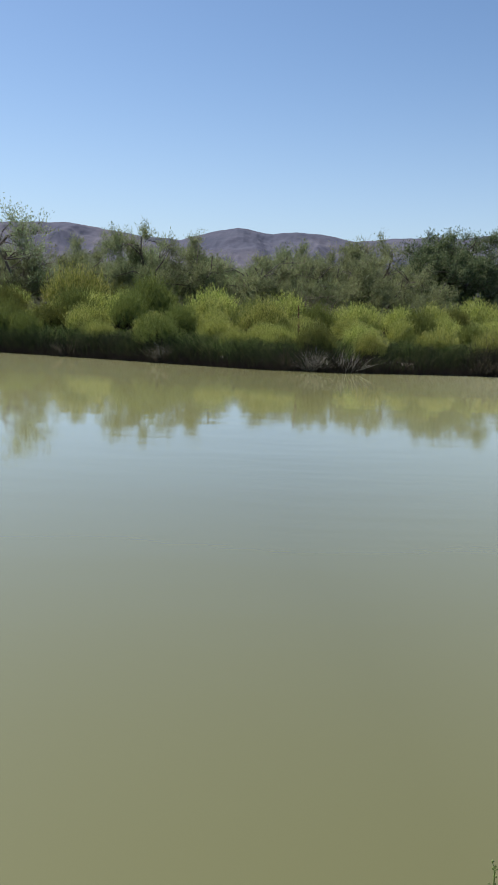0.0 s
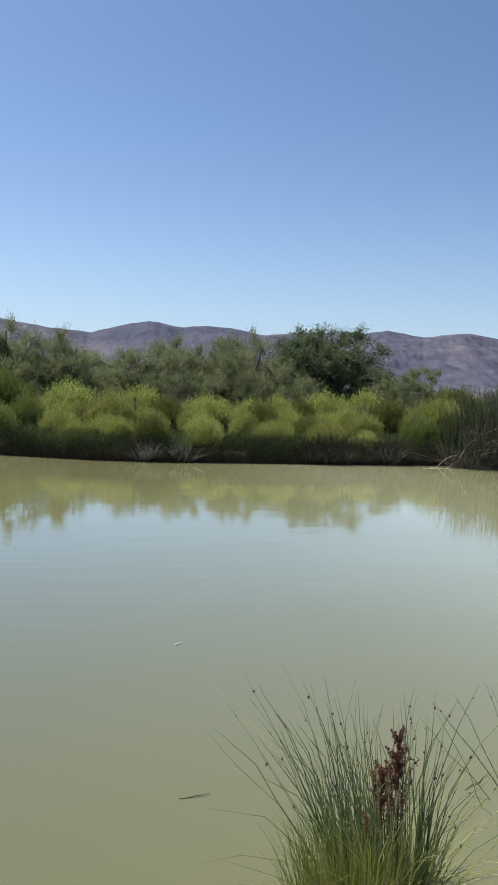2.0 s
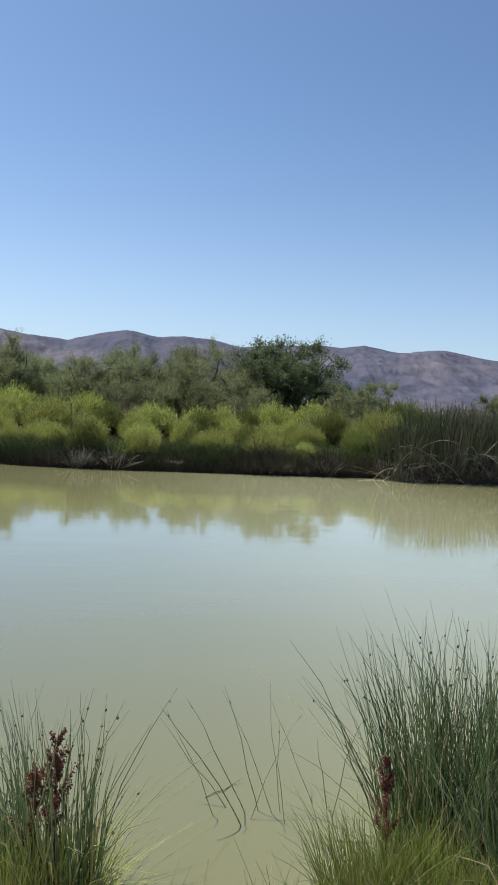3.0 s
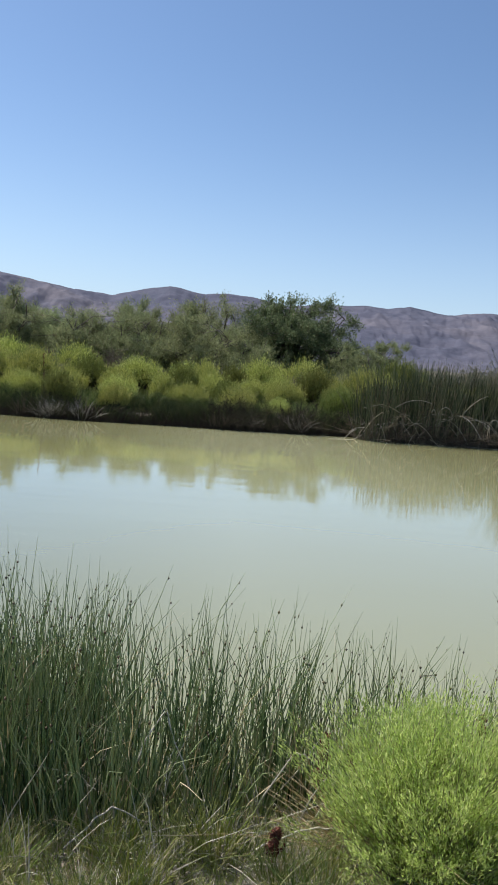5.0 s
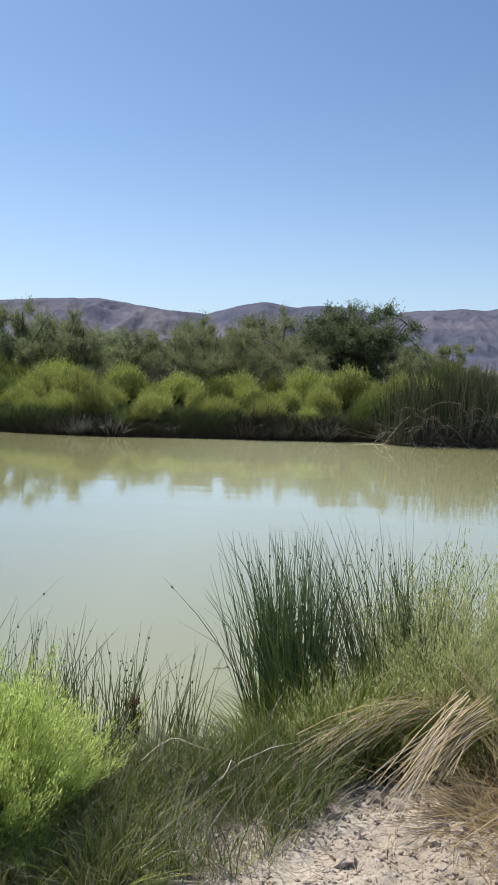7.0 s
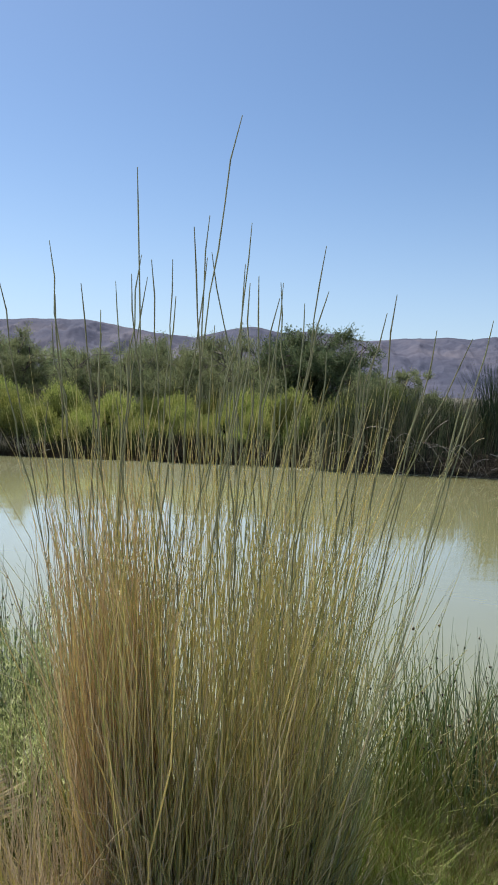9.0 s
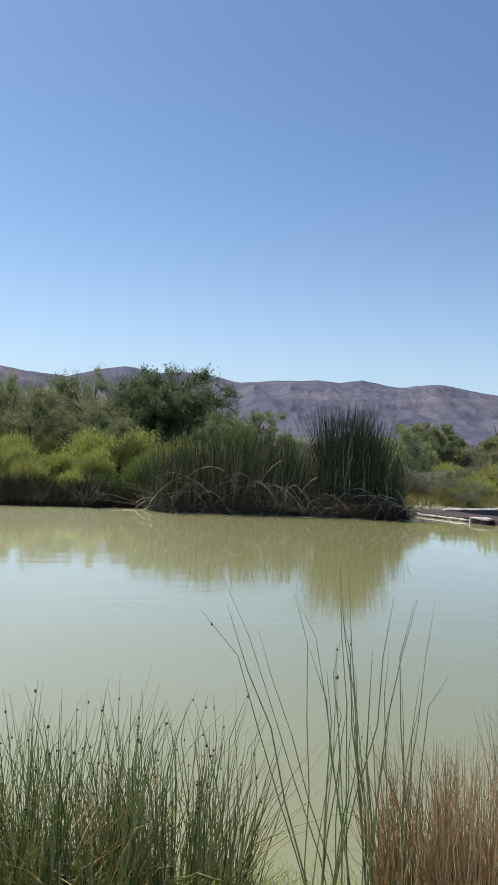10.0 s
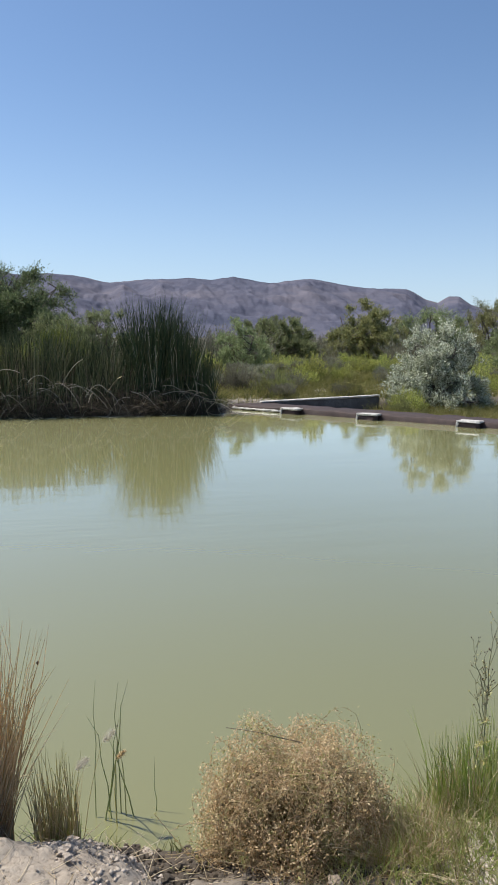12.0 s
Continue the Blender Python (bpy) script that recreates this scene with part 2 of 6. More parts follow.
def soil():
    """Pale dried mud with cracks and litter stains; low ground is darkened for damp at the water's edge and for shade.
    """
    mat, nodes, links, p = shader("dried_mud")
    geo = nodes.new("ShaderNodeNewGeometry")
    pos = geo.outputs["Position"]
    big = noise_node(nodes, links, 0.9, 5, 0.6, pos)
    fine = noise_node(nodes, links, 46, 8, 0.72, pos)
    vor = nodes.new("ShaderNodeTexVoronoi")
    vor.feature = "DISTANCE_TO_EDGE"
    vor.inputs["Scale"].default_value = 13.0
    warp = nodes.new("ShaderNodeVectorMath")
    warp.operation = "MULTIPLY_ADD"
    warp.inputs[1].default_value = (0.22, 0.22, 0.22)
    links.new(noise_node(nodes, links, 6, 3, 0.5, pos).outputs["Color"], warp.inputs[0])
    links.new(pos, warp.inputs[2])
    links.new(warp.outputs["Vector"], vor.inputs["Vector"])
    crack = nodes.new("ShaderNodeMapRange")
    crack.inputs["From Max"].default_value = 0.04
    crack.inputs["To Min"].default_value = 0.86
    links.new(vor.outputs["Distance"], crack.inputs["Value"])
    base = ramp(nodes, [(0.28, (0.30, 0.255, 0.205)), (0.46, (0.42, 0.37, 0.31)), (0.72, (0.58, 0.53, 0.465))])
    links.new(big.outputs["Fac"], base.inputs["Fac"])
    grain = ramp(nodes, [(0.34, (0.42, 0.39, 0.36)), (0.47, (0.9, 0.88, 0.86)), (0.7, (1.12, 1.11, 1.10))])
    links.new(fine.outputs["Fac"], grain.inputs["Fac"])
    m1 = nodes.new("ShaderNodeMix")
    m1.data_type, m1.blend_type = "RGBA", "MULTIPLY"
    m1.inputs["Factor"].default_value = 1.0
    links.new(base.outputs["Color"], m1.inputs["A"])
    links.new(grain.outputs["Color"], m1.inputs["B"])
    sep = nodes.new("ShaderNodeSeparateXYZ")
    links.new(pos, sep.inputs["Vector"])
    # Low ground darkens for damp and, at the far bank, for shade.
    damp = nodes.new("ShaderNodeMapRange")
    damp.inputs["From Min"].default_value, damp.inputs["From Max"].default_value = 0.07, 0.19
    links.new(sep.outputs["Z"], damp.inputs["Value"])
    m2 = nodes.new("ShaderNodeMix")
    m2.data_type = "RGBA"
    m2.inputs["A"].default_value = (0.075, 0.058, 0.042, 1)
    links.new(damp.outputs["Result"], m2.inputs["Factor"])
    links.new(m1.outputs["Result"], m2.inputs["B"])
    cover = nodes.new("ShaderNodeMapRange")
    cover.inputs["From Min"].default_value, cover.inputs["From Max"].default_value = 22.0, 34.0
    links.new(sep.outputs["Y"], cover.inputs["Value"])
    scrub = ramp(nodes, [(0.3, (0.10, 0.095, 0.06)), (0.7, (0.20, 0.165, 0.125))])
    links.new(big.outputs["Fac"], scrub.inputs["Fac"])
    m3 = nodes.new("ShaderNodeMix")
    m3.data_type = "RGBA"
    links.new(cover.outputs["Result"], m3.inputs["Factor"])
    links.new(m2.outputs["Result"], m3.inputs["A"])
    links.new(scrub.outputs["Color"], m3.inputs["B"])
    links.new(m3.outputs["Result"], p.inputs["Base Color"])
    h = nodes.new("ShaderNodeMath")
    h.operation = "MULTIPLY_ADD"
    h.inputs[1].default_value = 1.3
    links.new(fine.outputs["Fac"], h.inputs[0])
    links.new(crack.outputs["Result"], h.inputs[2])
    links.new(bump(nodes, links, h.outputs["Value"], 0.8, 0.008).outputs["Normal"], p.inputs["Normal"])
    p.inputs["Roughness"].default_value = 0.95
    return mat


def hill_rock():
    """Bare desert slopes: mauve-brown rock with paler scree and dark outcrops, distance haze mixed into the colour."""
    mat, nodes, links, p = shader("hazy_desert_rock")
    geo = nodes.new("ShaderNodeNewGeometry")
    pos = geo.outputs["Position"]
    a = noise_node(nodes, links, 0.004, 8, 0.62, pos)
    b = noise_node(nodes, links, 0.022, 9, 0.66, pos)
    # The blue in these tones is distance haze put into the rock colour.
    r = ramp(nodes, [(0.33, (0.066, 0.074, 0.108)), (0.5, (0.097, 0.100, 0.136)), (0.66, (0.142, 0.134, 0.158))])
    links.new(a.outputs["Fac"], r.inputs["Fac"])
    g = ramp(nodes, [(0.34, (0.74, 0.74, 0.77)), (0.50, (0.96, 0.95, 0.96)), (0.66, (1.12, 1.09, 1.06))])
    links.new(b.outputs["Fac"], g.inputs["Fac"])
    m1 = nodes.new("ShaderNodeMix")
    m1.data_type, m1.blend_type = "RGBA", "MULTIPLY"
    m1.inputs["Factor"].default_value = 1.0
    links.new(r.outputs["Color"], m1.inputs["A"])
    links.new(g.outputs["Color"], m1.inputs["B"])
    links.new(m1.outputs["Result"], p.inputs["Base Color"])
    links.new(bump(nodes, links, b.outputs["Fac"], 0.4, 12).outputs["Normal"], p.inputs["Normal"])
    p.inputs["Roughness"].default_value = 1.0
    p.inputs["Specular IOR Level"].default_value = 0.1
    return mat


def pond_water():
    """Silty olive water, nearly still, with faint wind ripples; its colour is lightened along x for bright reflection.
    """
    mat, nodes, links, p = shader("silty_water")
    geo = nodes.new("ShaderNodeNewGeometry")
    pos = geo.outputs["Position"]
    silt = noise_node(nodes, links, 0.12, 3, 0.5, pos)
    sep = nodes.new("ShaderNodeSeparateXYZ")
    links.new(pos, sep.inputs["Vector"])
    drift = nodes.new("ShaderNodeMapRange")
    drift.inputs["From Min"].default_value, drift.inputs["From Max"].default_value = -5.0, 20.0
    links.new(sep.outputs["X"], drift.inputs["Value"])
    glare_tone = nodes.new("ShaderNodeMath")
    glare_tone.operation = "MULTIPLY_ADD"
    glare_tone.inputs[1].default_value = 0.12
    links.new(silt.outputs["Fac"], glare_tone.inputs[0])
    links.new(drift.outputs["Result"], glare_tone.inputs[2])
    # Paler middle stops put stronger sky reflection into the water's own colour.
    r = ramp(nodes, [(0.10, (0.156, 0.154, 0.064)), (0.29, (0.126, 0.123, 0.047)), (0.42, (0.168, 0.166, 0.074)), (0.52, (0.238, 0.237, 0.130)), (0.64, (0.238, 0.237, 0.130)), (0.75, (0.184, 0.181, 0.084)), (0.88, (0.160, 0.157, 0.066))])
    links.new(glare_tone.outputs["Value"], r.inputs["Fac"])
    nodes.remove(p)
    body = nodes.new("ShaderNodeBsdfDiffuse")
    links.new(r.outputs["Color"], body.inputs["Color"])
    mirror, glint = nodes.new("ShaderNodeBsdfGlossy"), nodes.new("ShaderNodeBsdfGlossy")
    mirror.inputs["Roughness"].default_value, glint.inputs["Roughness"].default_value = 0.045, 0.5
    mp = nodes.new("ShaderNodeMapping")
    mp.inputs["Scale"].default_value = (0.45, 1.6, 1.0)
    links.new(pos, mp.inputs["Vector"])
    n1 = noise_node(nodes, links, 2.2, 3, 0.5, mp.outputs["Vector"])
    n2 = noise_node(nodes, links, 0.5, 2, 0.5, mp.outputs["Vector"])
    patch = noise_node(nodes, links, 0.16, 2, 0.5, pos)
    pr = nodes.new("ShaderNodeMapRange")
    pr.inputs["From Min"].default_value, pr.inputs["From Max"].default_value = 0.42, 0.68
    pr.inputs["To Min"].default_value = 0.15
    links.new(patch.outputs["Fac"], pr.inputs["Value"])
    mul = nodes.new("ShaderNodeMath")
    mul.operation = "MULTIPLY"
    links.new(n1.outputs["Fac"], mul.inputs[0])
    links.new(pr.outputs["Result"], mul.inputs[1])
    b1 = bump(nodes, links, n2.outputs["Fac"], 0.08, 0.05)
    b2 = bump(nodes, links, mul.outputs["Value"], 0.09, 0.03, b1.outputs["Normal"])
    gloss = nodes.new("ShaderNodeMixShader")
    gloss.inputs["Fac"].default_value = 0.04
    links.new(mirror.outputs["BSDF"], gloss.inputs[1])
    links.new(glint.outputs["BSDF"], gloss.inputs[2])
    fres = nodes.new("ShaderNodeFresnel")
    fres.inputs["IOR"].default_value = 1.5
    gain = nodes.new("ShaderNodeMath")
    gain.operation = "MULTIPLY"
    gain.inputs[1].default_value = 0.86
    gain.use_clamp = True
    links.new(fres.outputs["Fac"], gain.inputs[0])
    for node in (body, mirror, glint, fres):
        links.new(b2.outputs["Normal"], node.inputs["Normal"])
    skin = nodes.new("ShaderNodeMixShader")
    links.new(gain.outputs["Value"], skin.inputs["Fac"])
    links.new(body.outputs["BSDF"], skin.inputs[1])
    links.new(gloss.outputs["Shader"], skin.inputs[2])
    sheen = nodes.new("ShaderNodeBsdfGlossy")
    sheen.inputs["Roughness"].default_value = 0.06
    faint = nodes.new("ShaderNodeMath")
    faint.operation = "MULTIPLY"
    faint.inputs[1].default_value = 0.86
    links.new(gain.outputs["Value"], faint.inputs[0])
    links.new(faint.outputs["Value"], sheen.inputs["Color"])
    links.new(b2.outputs["Normal"], sheen.inputs["Normal"])
    both = nodes.new("ShaderNodeAddShader")
    links.new(skin.outputs["Shader"], both.inputs[0])
    links.new(sheen.outputs["BSDF"], both.inputs[1])
    links.new(both.outputs["Shader"], nodes["Material Output"].inputs["Surface"])
    return mat


def mineral(name, dark, light, scale, rough=0.9, relief=0.4, metal=0.0):
    mat, nodes, links, p = shader(name)
    co = nodes.new("ShaderNodeTexCoord")
    n = noise_node(nodes, links, scale, 6, 0.65, co.outputs["Object"])
    s = noise_node(nodes, links, scale * 7, 4, 0.6, co.outputs["Object"])
    r = ramp(nodes, [(0.32, dark), (0.68, light)])
    links.new(n.outputs["Fac"], r.inputs["Fac"])
    g = ramp(nodes, [(0.3, (0.75, 0.75, 0.75)), (0.7, (1.1, 1.1, 1.1))])
    links.new(s.outputs["Fac"], g.inputs["Fac"])
    m1 = nodes.new("ShaderNodeMix")
    m1.data_type, m1.blend_type = "RGBA", "MULTIPLY"
    m1.inputs["Factor"].default_value = 1.0
    links.new(r.outputs["Color"], m1.inputs["A"])
    links.new(g.outputs["Color"], m1.inputs["B"])
    links.new(m1.outputs["Result"], p.inputs["Base Color"])
    links.new(bump(nodes, links, s.outputs["Fac"], relief, 0.01).outputs["Normal"], p.inputs["Normal"])
    p.inputs["Roughness"].default_value, p.inputs["Metallic"].default_value = rough, metal
    return mat


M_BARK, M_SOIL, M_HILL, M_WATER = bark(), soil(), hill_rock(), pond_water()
M_WEIR = mineral("rusty_dark_steel", (0.028, 0.017, 0.016), (0.062, 0.038, 0.034), 5, 0.8)
M_CONCRETE = mineral("weathered_concrete", (0.085, 0.075, 0.066), (0.16, 0.145, 0.13), 4)
M_CAP = mineral("white_scaled_concrete", (0.38, 0.36, 0.33), (0.66, 0.64, 0.60), 9)
M_STONE = mineral("tan_stone", (0.20, 0.15, 0.11), (0.40, 0.33, 0.25), 16)
M_DOWN = mineral("white_down", (0.68, 0.67, 0.64), (0.85, 0.84, 0.82), 30)
M_WET_CLOD = mineral("damp_clod", (0.035, 0.028, 0.02), (0.11, 0.085, 0.06), 9, 0.9, 0.12)
M_CLOD = mineral("mud_clod", (0.26, 0.21, 0.165), (0.50, 0.43, 0.36), 3, 0.97, 0.12)

# ---- mesh helpers ----


def vnoise(x, y, seed=0):
    """Smooth value noise, 0 to 1, for arrays."""
    xi, yi = np.floor(x).astype(np.int64), np.floor(y).astype(np.int64)
    fx, fy = x - xi, y - yi
    fx, fy = fx * fx * (3 - 2 * fx), fy * fy * (3 - 2 * fy)

    def h(a, b):
        v = np.sin(a * 127.1 + b * 311.7 + seed * 74.7) * 43758.5453
        return v - np.floor(v)
    return (h(xi, yi) * (1 - fx) + h(xi + 1, yi) * fx) * (1 - fy) + (h(xi, yi + 1) * (1 - fx) + h(xi + 1, yi + 1) * fx) * fy


def fbm(x, y, octaves=4, seed=0, ridged=False):
    total, amp, norm = 0.0, 1.0, 0.0
    for o in range(octaves):
        n = vnoise(x * 2 ** o + o * 17.3, y * 2 ** o - o * 9.1, seed + o)
        total = total + amp * ((1 - np.abs(2 * n - 1)) if ridged else n)
        norm += amp
        amp *= 0.5
    return total / norm


def mesh(name, verts, quads, smooth=False, tris=None):
    """A mesh from arrays of corners and four-sided (and three-sided) faces."""
    me = bpy.data.meshes.new(name)
    verts = np.asarray(verts, dtype=np.float32).reshape(-1, 3)
    quads = np.asarray(quads, dtype=np.int32).reshape(-1, 4)
    tris = np.zeros((0, 3), np.int32) if tris is None else np.asarray(tris, dtype=np.int32).reshape(-1, 3)
    me.vertices.add(len(verts))
    me.vertices.foreach_set("co", verts.ravel())
    me.loops.add(quads.size + tris.size)
    me.loops.foreach_set("vertex_index", np.concatenate([quads.ravel(), tris.ravel()]))
    me.polygons.add(len(quads) + len(tris))
    starts = np.concatenate([np.arange(len(quads)) * 4, quads.size + np.arange(len(tris)) * 3])
    me.polygons.foreach_set("loop_start", starts.astype(np.int32))
    if smooth:
        me.polygons.foreach_set("use_smooth", np.ones(len(quads) + len(tris), dtype=bool))
    me.update(calc_edges=True)
    return me


def join(*pieces):
    """Joins (corners, faces) pairs into one pair."""
    vs, fs, at = [], [], 0
    for v, f in pieces:
        v = np.asarray(v).reshape(-1, 3)
        vs.append(v)
        fs.append(np.asarray(f).reshape(-1, 4) + at)
        at += len(v)
    return np.concatenate(vs), np.concatenate(fs)


def unit(v):
    return v / np.maximum(1e-9, np.linalg.norm(v, axis=-1, keepdims=True))


def tubes(paths, radii, sides=3):
    """Round stems: paths (n, k, 3), radii (n, k) or (n, 1)."""
    P = np.asarray(paths, dtype=float)
    n, k, _ = P.shape
    R = np.broadcast_to(np.asarray(radii, dtype=float), (n, k))
    T = unit(np.gradient(P, axis=1))
    ref = np.where(np.abs(T[..., 2:3]) > 0.9, np.array([1.0, 0, 0]), np.array([0, 0, 1.0]))
    A = unit(np.cross(T, ref))
    B = np.cross(T, A)
    ang = np.arange(sides) * 2 * np.pi / sides
    V = P[:, :, None, :] + R[:, :, None, None] * (np.cos(ang)[None, None, :, None] * A[:, :, None, :] + np.sin(ang)[None, None, :, None] * B[:, :, None, :])
    idx = np.arange(n * k * sides).reshape(n, k, sides)
    a, b = idx[:, :-1, :], idx[:, 1:, :]
    F = np.stack([a, np.roll(a, -1, axis=2), np.roll(b, -1, axis=2), b], axis=-1)
    return V.reshape(-1, 3), F.reshape(-1, 4)


def leaves(at, way, length, width, rng):
    """Narrow leaves, each folded along its middle."""
    n = len(at)
    way = unit(np.asarray(way, float))
    side = unit(np.cross(way, rng.normal(size=(n, 3))))
    up = np.cross(side, way)
    L, W = np.broadcast_to(length, n)[:, None], np.broadcast_to(width, n)[:, None]
    mid = at + way * L * 0.45 + up * W * 0.35
    V = np.stack([at, mid + side * W * 0.5, at + way * L, mid - side * W * 0.5], axis=1)
    return V.reshape(-1, 3), np.arange(n * 4).reshape(n, 4)


def blobs(at, size, rng, squash=1.0):
    """Small rough lumps (seed heads, stones far off): octahedron-like, eight faces as four-sided pairs."""
    n = len(at)
    S = np.broadcast_to(size, n)[:, None, None]
    base = np.array([[1, 0, 0], [0, 1, 0], [-1, 0, 0], [0, -1, 0], [0, 0, 1.0], [0, 0, -1.0]])
    V = at[:, None, :] + base[None] * S * np.array([1, 1, squash]) * rng.uniform(0.7, 1.3, (n, 6, 1))
    q = np.array([[0, 1, 4, 4], [1, 2, 4, 4], [2, 3, 4, 4], [3, 0, 4, 4], [1, 0, 5, 5], [2, 1, 5, 5], [3, 2, 5, 5], [0, 3, 5, 5]])[:, :3]
    return V.reshape(-1, 3), (np.arange(n)[:, None, None] * 6 + q[None]).reshape(-1, 3)


def bend(base, way, length, droop, k=5, wig=0.0, rng=None):
    """Paths of k points from each base along way, bowing by droop (vectors, as a share of the length)."""
    s = np.linspace(0, 1, k)[None, :, None]
    L = np.asarray(length, float).reshape(-1, 1, 1)
    P = base[:, None, :] + unit(way)[:, None, :] * s * L + droop[:, None, :] * s ** 2 * L
    if wig:
        P = P + rng.normal(size=P.shape) * wig * L * np.minimum(1, s * 2)
    return P


def thing(name, x, y, z, label, category, group="", turn=0.0):
    ob = new(name)
    ob.empty_display_size = 0.1
    ob.matrix_basis = pose(x, y, z, 0, 0, turn)
    return tagged(ob, label, category, group)


def part(name, data, material, parent, label="", smooth=False):
    """One mesh under a thing or under a part; data is a pair of arrays, a mesh or a bmesh."""
    if isinstance(data, bmesh.types.BMesh):
        me = bpy.data.meshes.new(name)
        data.to_mesh(me)
        data.free()
    elif isinstance(data, bpy.types.Mesh):
        me = data
    else:
        v, f = data
        me = mesh(name, v, f, smooth) if np.asarray(f).shape[-1] == 4 else mesh(name, v, np.zeros((0, 4)), smooth, f)
    if not me.materials:
        me.materials.append(material)
    ob = new(name, me)
    ob.parent = parent
    if label:
        ob["label"] = label
    return ob


# ---- the lie of the land ----
def near_edge(x):
    return np.interp(x, [-60, -20, 1.8, 2.6, 3.4, 4.4, 6, 7, 8, 9, 10, 11, 12, 12.9, 13.3, 14, 16, 20, 26, 40],
                     [-4, 0.2, 1.75, 2.3, 2.75, 2.85, 2.85, 3.05, 3.3, 3.6, 3.75, 3.8, 3.75, 3.58, 3.44, 3.38, 3.7, 5.0, 8.5, 16])


def far_edge(x):
    return np.interp(x, [-60, -8, -5, -2, 0.4, 2.7, 6, 9.4, 11, 15, 18.3, 18.9, 19.6, 20.4, 24.4, 40],
                     [40, 24.9, 23.9, 22.7, 21.8, 21.6, 21.95, 22.3, 22.6, 22.3, 22.2, 22.7, 23.9, 23.75, 23.25, 24])


WEIR_A, WEIR_B = Vector((19.80, 23.90)), Vector((29.69, 9.46))
WEIR_T = (WEIR_B - WEIR_A).normalized()
WEIR_N = Vector((-WEIR_T.y, WEIR_T.x))  # away from the pond


def weir_side(x, y):
    return (x - WEIR_A.x) * WEIR_N.x + (y - WEIR_A.y) * WEIR_N.y


def smooth_step(a, b, v):
    t = np.clip((v - a) / (b - a), 0, 1)
    return t * t * (3 - 2 * t)


def lie(x, y):
    """Height of the ground."""
    x, y = np.asarray(x, float), np.asarray(y, float)
    wob = 0.10 * (fbm(x * 1.7, y * 1.7, 3, 3) - 0.5)
    dn = near_edge(x) - y + wob
    df = y - far_edge(x) + 2 * wob
    dw = weir_side(x, y)
    near = (0.035 * (fbm(x * 7, y * 7, 3, 61) - 0.5)) * smooth_step(0, 0.2, dn) + 0.27 * smooth_step(-0.02, 0.55, dn) + 0.10 * smooth_step(0.6, 3.0, dn) + 0.05 * (fbm(x * 2.3, y * 2.3, 4, 9) - 0.5) * smooth_step(0, 0.5, dn)
    # Lowered, so the dark low-ground colour also stands for shade under the tumbleweed.
    near = near * (1 - 0.45 * smooth_step(12.95, 13.2, x) * (1 - smooth_step(14.0, 14.3, x)) * smooth_step(1.3, 2.2, y))
    near = near - 0.07 * (1 - smooth_step(-0.06, 0.06, dn))
    near = near + 0.04 * (fbm(x * 13, y * 13, 4, 71) - 0.5) * smooth_step(0.02, 0.15, dn) * smooth_step(7.6, 8.2, x) * smooth_step(1.5, 2.0, y) * (x < 14.3)
    near = near + 0.030 * (fbm(x * 31, y * 31, 3, 73) - 0.5) * smooth_step(0.02, 0.15, dn) * smooth_step(7.6, 8.2, x) * smooth_step(1.5, 2.0, y) * (x < 14.3)
    far = 0.24 * smooth_step(-0.02, 0.35, df) + 0.33 * smooth_step(0.5, 5, df) + 0.25 * (fbm(x * 0.35, y * 0.35, 4, 5) - 0.5) * smooth_step(0, 2, df)
    side = np.where(dw > 0.25, 0.06 - 0.55 * smooth_step(0.6, 1.4, dw) * smooth_step(19.5, 21, x) + 0.74 * smooth_step(6.0, 10.0, dw) - 0.6 * (1 - smooth_step(3.2, 4.4, dw)) * smooth_step(20.4, 21.4, y), -1)
    wet = np.minimum(np.minimum(-dn, -df), np.where(dw > 0.25, -1, 1) * np.abs(dw - 0.25))
    bed = -0.05 - 0.35 * smooth_step(0, 1.6, wet)
    land = np.where(df > -0.1, far, np.where(dn > -0.1, near, np.where(dw > 0.25, side, bed)))
    land = land + np.where(dn > -0.05, 0.10 * np.exp(-((x - 12.55) ** 2 + (y - 3.1) ** 2) / 0.14), 0)
    h = np.where(wet > 0.1, bed, np.maximum(land, bed))
    r = np.hypot(x, y)
    return h + 14 * smooth_step(180, 1500, r) * (y > 0)


def axis(*stretches):
    out = []
    for a, b, step in stretches:
        out.append(np.arange(a, b, step))
    return np.concatenate(out)


gx = np.concatenate([-np.geomspace(4600, 32, 22), axis((-30, -10, 1.0), (-10, 1.4, 0.3), (1.4, 7.8, 0.06), (7.8, 9.0, 0.02), (9.0, 12.2, 0.06), (12.2, 14.2, 0.016), (14.2, 15, 0.06), (15, 32, 0.3)), np.geomspace(33, 4600, 26)])
gy = np.concatenate([-np.geomspace(4600, 7, 18), axis((-6, 1.2, 0.3), (1.2, 1.8, 0.05), (1.8, 3.7, 0.018), (3.7, 4.4, 0.05), (4.4, 20.5, 0.7), (20.5, 25, 0.14), (25, 60, 0.8)), np.geomspace(62, 4700, 40)])
GX, GY = np.meshgrid(gx, gy)
GZ = lie(GX, GY)
gi = np.arange(GX.size).reshape(GX.shape)
gq = np.stack([gi[:-1, :-1], gi[:-1, 1:], gi[1:, 1:], gi[1:, :-1]], axis=-1)
ground = new("ground", mesh("ground", np.stack([GX, GY, GZ], axis=-1), gq, True))
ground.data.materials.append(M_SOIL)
tagged(ground, "pale dried mud bank and scrub plain reaching the hills", "ground", kind="structure")


def height(x, y):
    return float(lie(x, y))


